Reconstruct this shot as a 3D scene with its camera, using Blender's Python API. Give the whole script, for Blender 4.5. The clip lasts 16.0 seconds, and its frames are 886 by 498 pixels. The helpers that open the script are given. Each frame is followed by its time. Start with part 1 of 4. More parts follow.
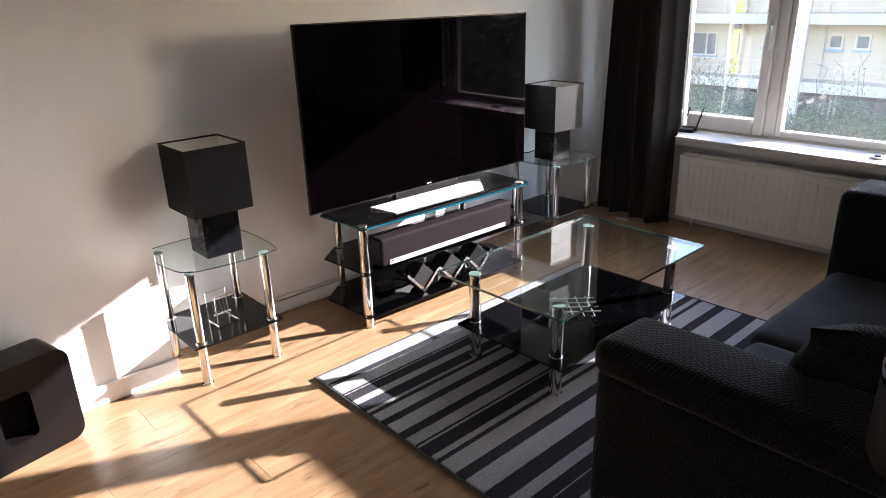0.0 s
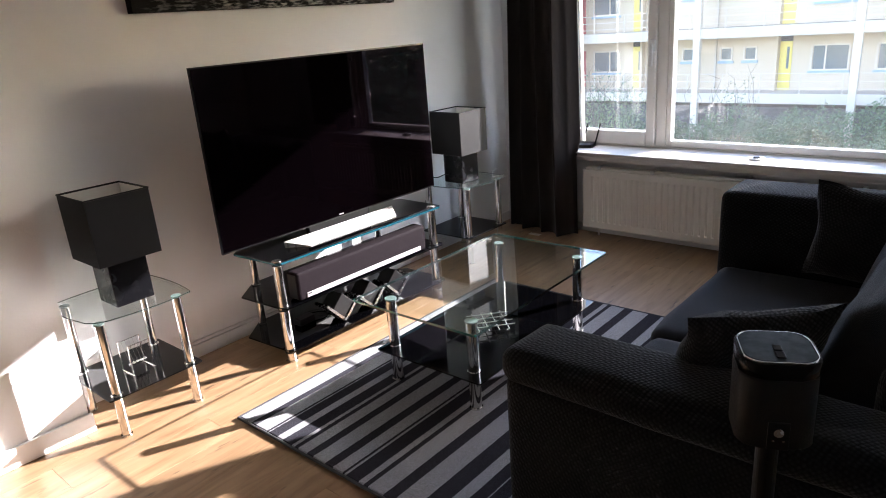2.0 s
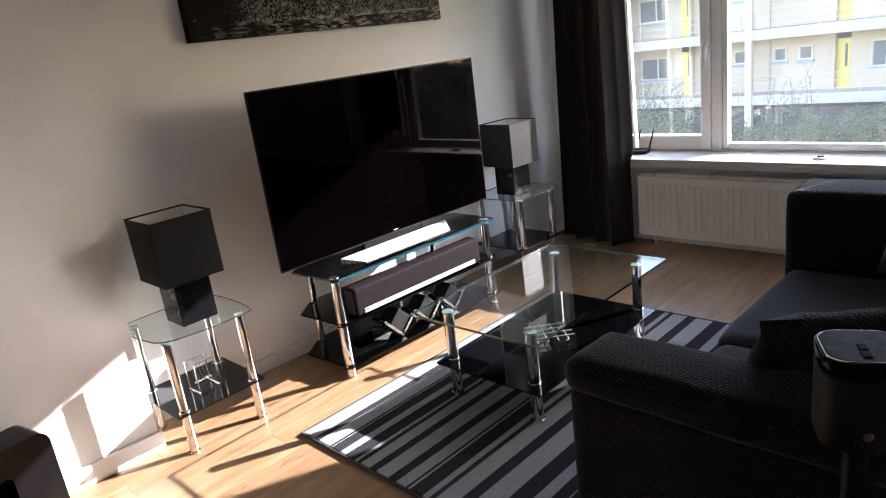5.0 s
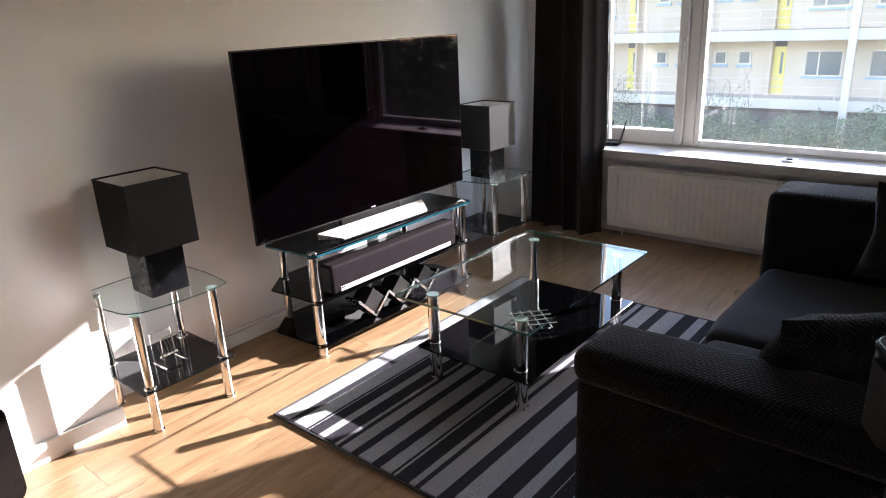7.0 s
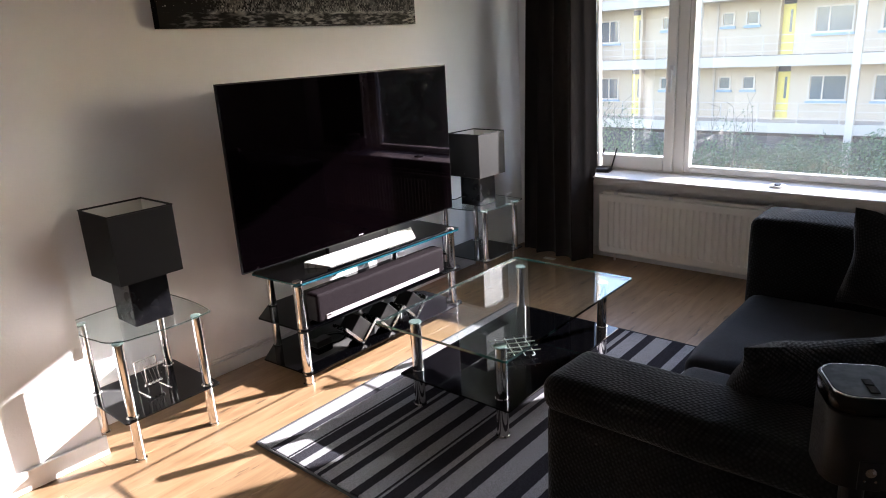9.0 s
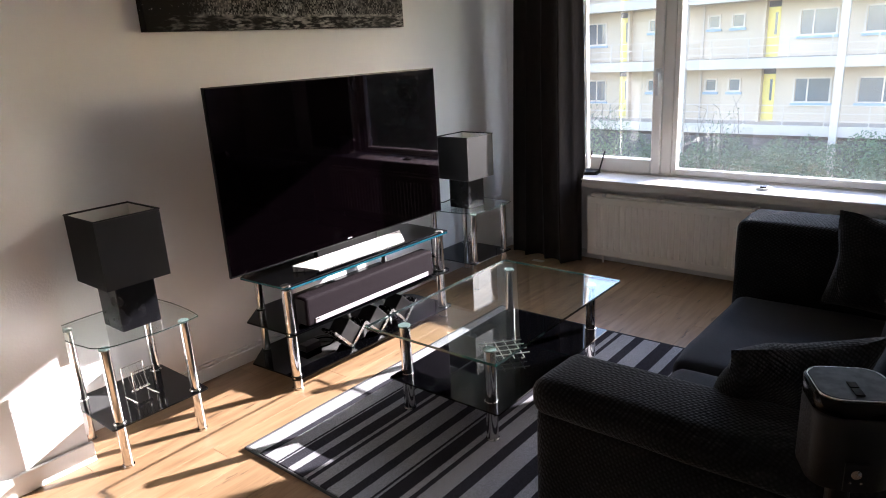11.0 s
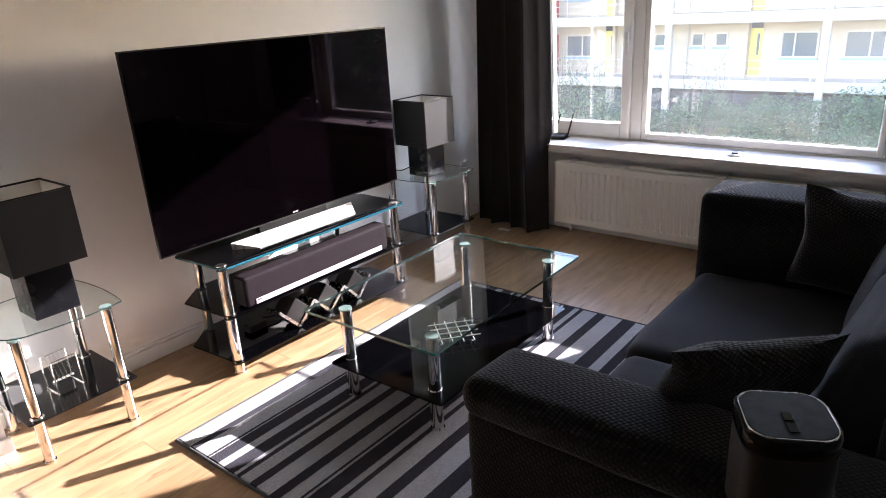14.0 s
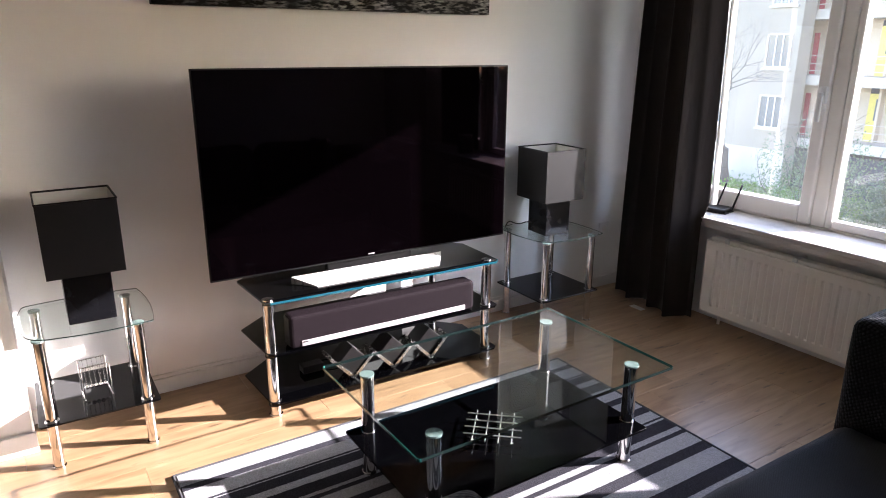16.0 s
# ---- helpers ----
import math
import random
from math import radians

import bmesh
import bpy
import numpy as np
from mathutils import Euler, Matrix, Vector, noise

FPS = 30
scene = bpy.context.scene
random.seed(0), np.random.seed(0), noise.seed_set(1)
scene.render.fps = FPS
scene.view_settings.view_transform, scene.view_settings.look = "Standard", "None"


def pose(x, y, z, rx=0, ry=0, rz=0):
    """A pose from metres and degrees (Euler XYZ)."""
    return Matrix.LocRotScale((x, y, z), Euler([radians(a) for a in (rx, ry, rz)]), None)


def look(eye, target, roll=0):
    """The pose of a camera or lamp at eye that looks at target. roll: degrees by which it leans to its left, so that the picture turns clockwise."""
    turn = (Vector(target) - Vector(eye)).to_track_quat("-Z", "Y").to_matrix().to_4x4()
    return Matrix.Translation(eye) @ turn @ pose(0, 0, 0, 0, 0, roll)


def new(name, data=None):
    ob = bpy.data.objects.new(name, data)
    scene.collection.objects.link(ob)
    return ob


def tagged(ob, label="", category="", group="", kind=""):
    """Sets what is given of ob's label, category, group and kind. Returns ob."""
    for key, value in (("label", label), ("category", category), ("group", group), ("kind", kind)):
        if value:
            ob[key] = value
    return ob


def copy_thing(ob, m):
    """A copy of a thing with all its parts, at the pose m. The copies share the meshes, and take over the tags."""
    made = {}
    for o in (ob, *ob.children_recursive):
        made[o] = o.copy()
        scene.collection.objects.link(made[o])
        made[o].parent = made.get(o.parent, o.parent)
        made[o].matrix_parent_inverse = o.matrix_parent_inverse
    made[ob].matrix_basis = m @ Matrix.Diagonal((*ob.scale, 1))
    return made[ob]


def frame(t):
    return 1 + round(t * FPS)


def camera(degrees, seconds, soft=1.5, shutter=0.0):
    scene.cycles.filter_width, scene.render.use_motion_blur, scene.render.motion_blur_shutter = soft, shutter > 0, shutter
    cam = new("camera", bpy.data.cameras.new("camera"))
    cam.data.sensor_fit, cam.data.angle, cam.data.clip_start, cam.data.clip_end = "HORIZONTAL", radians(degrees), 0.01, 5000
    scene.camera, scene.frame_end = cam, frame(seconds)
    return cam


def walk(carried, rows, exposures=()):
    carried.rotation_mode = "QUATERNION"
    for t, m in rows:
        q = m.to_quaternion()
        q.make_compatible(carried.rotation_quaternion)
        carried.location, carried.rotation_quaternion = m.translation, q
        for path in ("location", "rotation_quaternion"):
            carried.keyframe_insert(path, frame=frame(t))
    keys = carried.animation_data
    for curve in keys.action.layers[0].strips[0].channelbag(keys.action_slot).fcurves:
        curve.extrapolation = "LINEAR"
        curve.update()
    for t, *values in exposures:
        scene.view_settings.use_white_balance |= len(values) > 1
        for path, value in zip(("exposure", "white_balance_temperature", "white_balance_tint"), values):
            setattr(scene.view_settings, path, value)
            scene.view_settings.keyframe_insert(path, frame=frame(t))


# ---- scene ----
cam = camera(66.8, 16.0, soft=1.0)
scene.cycles.blur_glossy, scene.cycles.sample_clamp_indirect = 0.15, 4.0     # the table glass throws the sun onto the wall
PATH = [
    (0, (0.292, 0.151, 1.507), (1.54, 1.545, 0.8), -1.7),
    (0.5, (0.287, 0.058, 1.511), (1.554, 1.44, 0.813), -4.0),
    (1, (0.27, 0.022, 1.545), (1.562, 1.376, 0.84), -5.2),
    (1.5, (0.301, 0.074, 1.493), (1.71, 1.306, 0.787), -4.8),
    (2, (0.293, 0.038, 1.517), (1.705, 1.302, 0.877), -4.4),
    (2.5, (0.306, 0.037, 1.514), (1.684, 1.348, 0.897), -5.1),
    (3, (0.306, 0.044, 1.507), (1.678, 1.364, 0.895), -6.2),
    (3.5, (0.307, 0.039, 1.507), (1.669, 1.376, 0.911), -6.3),
    (4, (0.306, 0.04, 1.5), (1.669, 1.378, 0.909), -6.6),
    (4.2, (0.302, 0.025, 1.5), (1.636, 1.396, 0.916), -8.4),
    (6.3, (0.212, 0.256, 1.501), (1.571, 1.593, 0.893), -2.5),
    (6.5, (0.197, 0.289, 1.49), (1.602, 1.547, 0.824), -1.6),
    (7, (0.188, 0.274, 1.499), (1.624, 1.505, 0.848), -2.8),
    (7.5, (0.179, 0.157, 1.513), (1.644, 1.393, 0.939), -2.1),
    (8, (0.192, 0.136, 1.512), (1.626, 1.395, 0.911), -3.1),
    (8.5, (0.222, 0.153, 1.518), (1.626, 1.451, 0.933), -3.0),
    (9, (0.246, 0.174, 1.509), (1.685, 1.437, 0.932), -3.3),
    (11.5, (0.247, 0.174, 1.52), (1.715, 1.404, 0.945), -3.5),
    (12, (0.26, 0.17, 1.526), (1.756, 1.365, 0.946), -4.9),
    (12.5, (0.278, 0.139, 1.53), (1.779, 1.326, 0.948), -6.8),
    (13, (0.319, 0.073, 1.525), (1.784, 1.283, 0.902), -7.7),
    (13.5, (0.373, 0.076, 1.517), (1.794, 1.309, 0.838), -9.6),
    (14, (0.518, 0.165, 1.524), (1.967, 1.356, 0.83), -3.4),
    (14.5, (0.641, 0.186, 1.532), (2.097, 1.424, 0.941), -1.9),
    (15, (0.834, 0.161, 1.503), (1.953, 1.708, 0.909), -2.0),
    (15.5, (1.046, 0.066, 1.489), (2.082, 1.666, 0.882), -1.1),
    (16, (1.237, 0.091, 1.488), (2.258, 1.713, 0.913), 0.2),
]
EXPOSURE = [(0.0, 3.24, 6060, 18), (1.0, 3.27, 6060, 18), (2.5, 3.31, 6060, 18), (4.2, 3.31, 6060, 18), (6.5, 3.17, 6060, 18), (9.0, 3.20, 6060, 18),
            (11.5, 3.22, 6060, 19), (12.5, 3.30, 6060, 19), (13.5, 3.52, 6120, 21), (14.2, 3.60, 6120, 21), (15.0, 3.44, 6120, 21), (16.0, 3.40, 6120, 21)]
walk(cam, [(t, look(eye, target, roll)) for t, eye, target, roll in PATH], EXPOSURE)

# ---- world and sun ----
SUN_AZ, SUN_EL = 25.0, 20.7          # the sun stands towards +x, turned to -y
world = bpy.data.worlds.new("sky")
scene.world = world
world.use_nodes = True
wn = world.node_tree
sky = wn.nodes.new("ShaderNodeTexSky")
sky.sky_type = "NISHITA"
sky.sun_disc = False
sky.sun_elevation = radians(SUN_EL)
sky.sun_rotation = radians(90 + SUN_AZ)
wn.links.new(sky.outputs[0], wn.nodes["Background"].inputs[0])
wn.nodes["Background"].inputs[1].default_value = 0.142
sun = new("sun", bpy.data.lights.new("sun", "SUN"))
sun.data.energy = 3.3
sun.data.angle = radians(0.5)
sun.data.color = (1.0, 0.945, 0.86)
ca, sa, ce, se = math.cos(radians(SUN_AZ)), math.sin(radians(SUN_AZ)), math.cos(radians(SUN_EL)), math.sin(radians(SUN_EL))
sun.matrix_world = look((20 * ca * ce, -20 * sa * ce, 20 * se), (0, 0, 0))


# ---- materials ----
def material(name, base, rough=0.5, metal=0.0, vary=0.0, grain=20.0, bump=0.0, bump_scale=200.0, spec=0.5, stretch=(1, 1, 1), per_object=0.0, coat=0.0, sheen=0.0):
    """A Principled material with large and small variation of colour and a fine relief, in metres."""
    m = bpy.data.materials.new(name)
    m.use_nodes = True
    n, l = m.node_tree.nodes, m.node_tree.links
    b = n["Principled BSDF"]
    b.inputs["Base Color"].default_value = (*base, 1)
    b.inputs["Roughness"].default_value = rough
    b.inputs["Metallic"].default_value = metal
    b.inputs["Specular IOR Level"].default_value = spec
    b.inputs["Coat Weight"].default_value = coat
    b.inputs["Sheen Weight"].default_value = sheen
    tc = n.new("ShaderNodeTexCoord")
    mp = n.new("ShaderNodeMapping")
    mp.inputs["Scale"].default_value = stretch
    l.new(tc.outputs["Object"], mp.inputs["Vector"])
    if vary > 0:
        fine, broad = n.new("ShaderNodeTexNoise"), n.new("ShaderNodeTexNoise")
        fine.inputs["Scale"].default_value, broad.inputs["Scale"].default_value = grain, grain / 9
        fine.inputs["Detail"].default_value, broad.inputs["Detail"].default_value = 5, 3
        l.new(mp.outputs[0], fine.inputs["Vector"])
        l.new(mp.outputs[0], broad.inputs["Vector"])
        add = n.new("ShaderNodeMath")
        add.operation = "ADD"
        l.new(fine.outputs["Fac"], add.inputs[0])
        l.new(broad.outputs["Fac"], add.inputs[1])
        rng = n.new("ShaderNodeMapRange")
        rng.inputs["From Min"].default_value, rng.inputs["From Max"].default_value = 0.6, 1.4
        rng.inputs["To Min"].default_value, rng.inputs["To Max"].default_value = 1 - vary, 1 + vary
        l.new(add.outputs[0], rng.inputs["Value"])
        out = rng.outputs[0]
        if per_object > 0:
            info, r2, mul = n.new("ShaderNodeObjectInfo"), n.new("ShaderNodeMapRange"), n.new("ShaderNodeMath")
            r2.inputs["To Min"].default_value, r2.inputs["To Max"].default_value = 1 - per_object, 1 + per_object
            l.new(info.outputs["Random"], r2.inputs["Value"])
            mul.operation = "MULTIPLY"
            l.new(out, mul.inputs[0])
            l.new(r2.outputs[0], mul.inputs[1])
            out = mul.outputs[0]
        mix = n.new("ShaderNodeVectorMath")
        mix.operation = "SCALE"
        mix.inputs[0].default_value = base
        l.new(out, mix.inputs["Scale"])
        l.new(mix.outputs[0], b.inputs["Base Color"])
        rr = n.new("ShaderNodeMapRange")
        rr.inputs["From Min"].default_value, rr.inputs["From Max"].default_value = 0.35, 0.65
        rr.inputs["To Min"].default_value, rr.inputs["To Max"].default_value = rough * 0.85, min(1, rough * 1.15)
        l.new(fine.outputs["Fac"], rr.inputs["Value"])
        l.new(rr.outputs[0], b.inputs["Roughness"])
    if bump > 0:
        t, bp = n.new("ShaderNodeTexNoise"), n.new("ShaderNodeBump")
        t.inputs["Scale"].default_value, t.inputs["Detail"].default_value = bump_scale, 4
        bp.inputs["Strength"].default_value, bp.inputs["Distance"].default_value = bump, 0.004
        l.new(mp.outputs[0], t.inputs["Vector"])
        l.new(t.outputs["Fac"], bp.inputs["Height"])
        l.new(bp.outputs[0], b.inputs["Normal"])
    return m


def pane_material(name, tint, rough=0.0, f0=0.04, gloss=(1, 1, 1), film=0.0):
    """Clear sheet glass: it lets light straight through and mirrors more towards grazing angles."""
    m = bpy.data.materials.new(name)
    m.use_nodes = True
    n, l = m.node_tree.nodes, m.node_tree.links
    n.remove(n["Principled BSDF"])
    tr, gl, mix, lw = n.new("ShaderNodeBsdfTransparent"), n.new("ShaderNodeBsdfGlossy"), n.new("ShaderNodeMixShader"), n.new("ShaderNodeLayerWeight")
    tr.inputs["Color"].default_value = (*tint, 1)
    gl.inputs["Roughness"].default_value = rough
    gl.inputs["Color"].default_value = (*gloss, 1)
    p, mr = n.new("ShaderNodeMath"), n.new("ShaderNodeMapRange")
    p.operation = "POWER"
    p.inputs[1].default_value = 5
    lw.inputs["Blend"].default_value = 0.5
    l.new(lw.outputs["Facing"], p.inputs[0])
    mr.inputs["To Min"].default_value, mr.inputs["To Max"].default_value = f0, 0.9
    l.new(p.outputs[0], mr.inputs["Value"])
    l.new(mr.outputs[0], mix.inputs[0])
    l.new(tr.outputs[0], mix.inputs[1])
    l.new(gl.outputs[0], mix.inputs[2])
    last = mix.outputs[0]
    if film > 0:                                   # a film of dust and dried rain that scatters the sun
        dust, t, r, m2 = n.new("ShaderNodeBsdfTranslucent"), n.new("ShaderNodeTexNoise"), n.new("ShaderNodeMapRange"), n.new("ShaderNodeMixShader")
        tc = n.new("ShaderNodeTexCoord")
        t.inputs["Scale"].default_value, t.inputs["Detail"].default_value = 3.5, 8
        l.new(tc.outputs["Object"], t.inputs["Vector"])
        r.inputs["From Min"].default_value, r.inputs["From Max"].default_value = 0.3, 0.7
        r.inputs["To Min"].default_value, r.inputs["To Max"].default_value = film * 0.6, film * 1.5
        l.new(t.outputs["Fac"], r.inputs["Value"])
        l.new(r.outputs[0], m2.inputs[0])
        l.new(last, m2.inputs[1])
        l.new(dust.outputs[0], m2.inputs[2])
        last = m2.outputs[0]
    l.new(last, n["Material Output"].inputs["Surface"])
    return m


def wood_material(name, dark, light, rough, per_object=0.12):
    """Laminate boards along x: long grain, knots and a board-to-board difference."""
    m = bpy.data.materials.new(name)
    m.use_nodes = True
    n, l = m.node_tree.nodes, m.node_tree.links
    b = n["Principled BSDF"]
    tc, info = n.new("ShaderNodeTexCoord"), n.new("ShaderNodeObjectInfo")
    off = n.new("ShaderNodeVectorMath")
    off.operation = "ADD"
    mul = n.new("ShaderNodeVectorMath")
    mul.operation = "SCALE"
    mul.inputs[0].default_value = (13.0, 7.0, 5.0)
    l.new(info.outputs["Random"], mul.inputs["Scale"])
    l.new(tc.outputs["Object"], off.inputs[0])
    l.new(mul.outputs[0], off.inputs[1])
    mp = n.new("ShaderNodeMapping")
    mp.inputs["Scale"].default_value = (1.1, 9, 1)
    l.new(off.outputs[0], mp.inputs["Vector"])
    g = n.new("ShaderNodeTexNoise")
    g.inputs["Scale"].default_value, g.inputs["Detail"].default_value, g.inputs["Distortion"].default_value = 3.0, 7, 0.7
    l.new(mp.outputs[0], g.inputs["Vector"])
    ramp = n.new("ShaderNodeValToRGB")
    ramp.color_ramp.elements[0].position, ramp.color_ramp.elements[0].color = 0.28, (*dark, 1)
    ramp.color_ramp.elements[1].position, ramp.color_ramp.elements[1].color = 0.66, (*light, 1)
    l.new(g.outputs["Fac"], ramp.inputs["Fac"])
    mp2 = n.new("ShaderNodeMapping")
    mp2.inputs["Scale"].default_value = (4.0, 16, 1)
    l.new(off.outputs[0], mp2.inputs["Vector"])
    k = n.new("ShaderNodeTexNoise")
    k.inputs["Scale"].default_value, k.inputs["Detail"].default_value = 1.6, 3
    l.new(mp2.outputs[0], k.inputs["Vector"])
    kr = n.new("ShaderNodeMapRange")
    kr.inputs["From Min"].default_value, kr.inputs["From Max"].default_value = 0.635, 0.71
    kr.inputs["To Min"].default_value, kr.inputs["To Max"].default_value = 1.0, 0.45
    l.new(k.outputs["Fac"], kr.inputs["Value"])
    r2 = n.new("ShaderNodeMapRange")
    r2.inputs["To Min"].default_value, r2.inputs["To Max"].default_value = 1 - per_object, 1 + per_object
    l.new(info.outputs["Random"], r2.inputs["Value"])
    mm = n.new("ShaderNodeMath")
    mm.operation = "MULTIPLY"
    l.new(kr.outputs[0], mm.inputs[0])
    l.new(r2.outputs[0], mm.inputs[1])
    sc = n.new("ShaderNodeVectorMath")
    sc.operation = "SCALE"
    l.new(ramp.outputs[0], sc.inputs[0])
    l.new(mm.outputs[0], sc.inputs["Scale"])
    l.new(sc.outputs[0], b.inputs["Base Color"])
    b.inputs["Roughness"].default_value = rough
    b.inputs["Specular IOR Level"].default_value = 0.7
    bp = n.new("ShaderNodeBump")
    bp.inputs["Strength"].default_value, bp.inputs["Distance"].default_value = 0.08, 0.002
    l.new(g.outputs["Fac"], bp.inputs["Height"])
    l.new(bp.outputs[0], b.inputs["Normal"])
    return m


def weave_material(name, base, light, scale, rough=0.9, strength=0.6):
    """Coarse woven upholstery: a small checker of threads with a soft sheen."""
    m = material(name, base, rough, sheen=0.14)
    n, l = m.node_tree.nodes, m.node_tree.links
    b = n["Principled BSDF"]
    b.inputs["Specular IOR Level"].default_value = 0.2
    tc = n.new("ShaderNodeTexCoord")
    w = n.new("ShaderNodeTexVoronoi")
    w.inputs["Scale"].default_value = scale
    w.inputs["Randomness"].default_value = 0.2
    slant = n.new("ShaderNodeMapping")
    slant.inputs["Rotation"].default_value = (radians(38), radians(20), radians(40))
    l.new(tc.outputs["Object"], slant.inputs["Vector"])
    l.new(slant.outputs[0], w.inputs["Vector"])
    ramp = n.new("ShaderNodeValToRGB")
    ramp.color_ramp.elements[0].position, ramp.color_ramp.elements[0].color = 0.1, (*light, 1)
    ramp.color_ramp.elements[1].position, ramp.color_ramp.elements[1].color = 0.6, (*base, 1)
    l.new(w.outputs["Distance"], ramp.inputs["Fac"])
    big = n.new("ShaderNodeTexNoise")
    big.inputs["Scale"].default_value = 6
    l.new(tc.outputs["Object"], big.inputs["Vector"])
    r = n.new("ShaderNodeMapRange")
    r.inputs["To Min"].default_value, r.inputs["To Max"].default_value = 0.7, 1.3
    l.new(big.outputs["Fac"], r.inputs["Value"])
    sc = n.new("ShaderNodeVectorMath")
    sc.operation = "SCALE"
    l.new(ramp.outputs[0], sc.inputs[0])
    l.new(r.outputs[0], sc.inputs["Scale"])
    l.new(sc.outputs[0], b.inputs["Base Color"])
    bp = n.new("ShaderNodeBump")
    bp.invert = True
    bp.inputs["Strength"].default_value, bp.inputs["Distance"].default_value = strength, 0.003
    l.new(w.outputs["Distance"], bp.inputs["Height"])
    l.new(bp.outputs[0], b.inputs["Normal"])
    return m


def rug_material(name, edges, half):
    """Stripes across the rug's y, light and dark in turn, with a looped pile."""
    m = material(name, (0.2, 0.2, 0.2), 1.0)
    n, l = m.node_tree.nodes, m.node_tree.links
    b = n["Principled BSDF"]
    b.inputs["Specular IOR Level"].default_value = 0.05
    tc, sep = n.new("ShaderNodeTexCoord"), n.new("ShaderNodeSeparateXYZ")
    l.new(tc.outputs["Object"], sep.inputs[0])
    wob = n.new("ShaderNodeTexNoise")
    wob.inputs["Scale"].default_value = 90
    l.new(tc.outputs["Object"], wob.inputs["Vector"])
    wr = n.new("ShaderNodeMapRange")
    wr.inputs["To Min"].default_value, wr.inputs["To Max"].default_value = -0.004, 0.004
    l.new(wob.outputs["Fac"], wr.inputs["Value"])
    add = n.new("ShaderNodeMath")
    l.new(sep.outputs["Y"], add.inputs[0])
    l.new(wr.outputs[0], add.inputs[1])
    mr = n.new("ShaderNodeMapRange")
    mr.inputs["From Min"].default_value, mr.inputs["From Max"].default_value = half, -half
    l.new(add.outputs[0], mr.inputs["Value"])
    ramp = n.new("ShaderNodeValToRGB")
    ramp.color_ramp.interpolation = "CONSTANT"
    tones = [(0.33, 0.33, 0.35), (0.035, 0.034, 0.042)]
    for i, e in enumerate(edges):
        el = ramp.color_ramp.elements[i] if i < 2 else ramp.color_ramp.elements.new(e)
        el.position, el.color = e, (*tones[i % 2], 1)
    l.new(mr.outputs[0], ramp.inputs["Fac"])
    pile = n.new("ShaderNodeTexNoise")
    pile.inputs["Scale"].default_value, pile.inputs["Detail"].default_value = 320, 2
    l.new(tc.outputs["Object"], pile.inputs["Vector"])
    pr = n.new("ShaderNodeMapRange")
    pr.inputs["From Min"].default_value, pr.inputs["From Max"].default_value = 0.3, 0.7
    pr.inputs["To Min"].default_value, pr.inputs["To Max"].default_value = 0.6, 1.35
    l.new(pile.outputs["Fac"], pr.inputs["Value"])
    sc = n.new("ShaderNodeVectorMath")
    sc.operation = "SCALE"
    l.new(ramp.outputs[0], sc.inputs[0])
    l.new(pr.outputs[0], sc.inputs["Scale"])
    l.new(sc.outputs[0], b.inputs["Base Color"])
    bp = n.new("ShaderNodeBump")
    bp.inputs["Strength"].default_value, bp.inputs["Distance"].default_value = 0.8, 0.004
    l.new(pile.outputs["Fac"], bp.inputs["Height"])
    l.new(bp.outputs[0], b.inputs["Normal"])
    return m


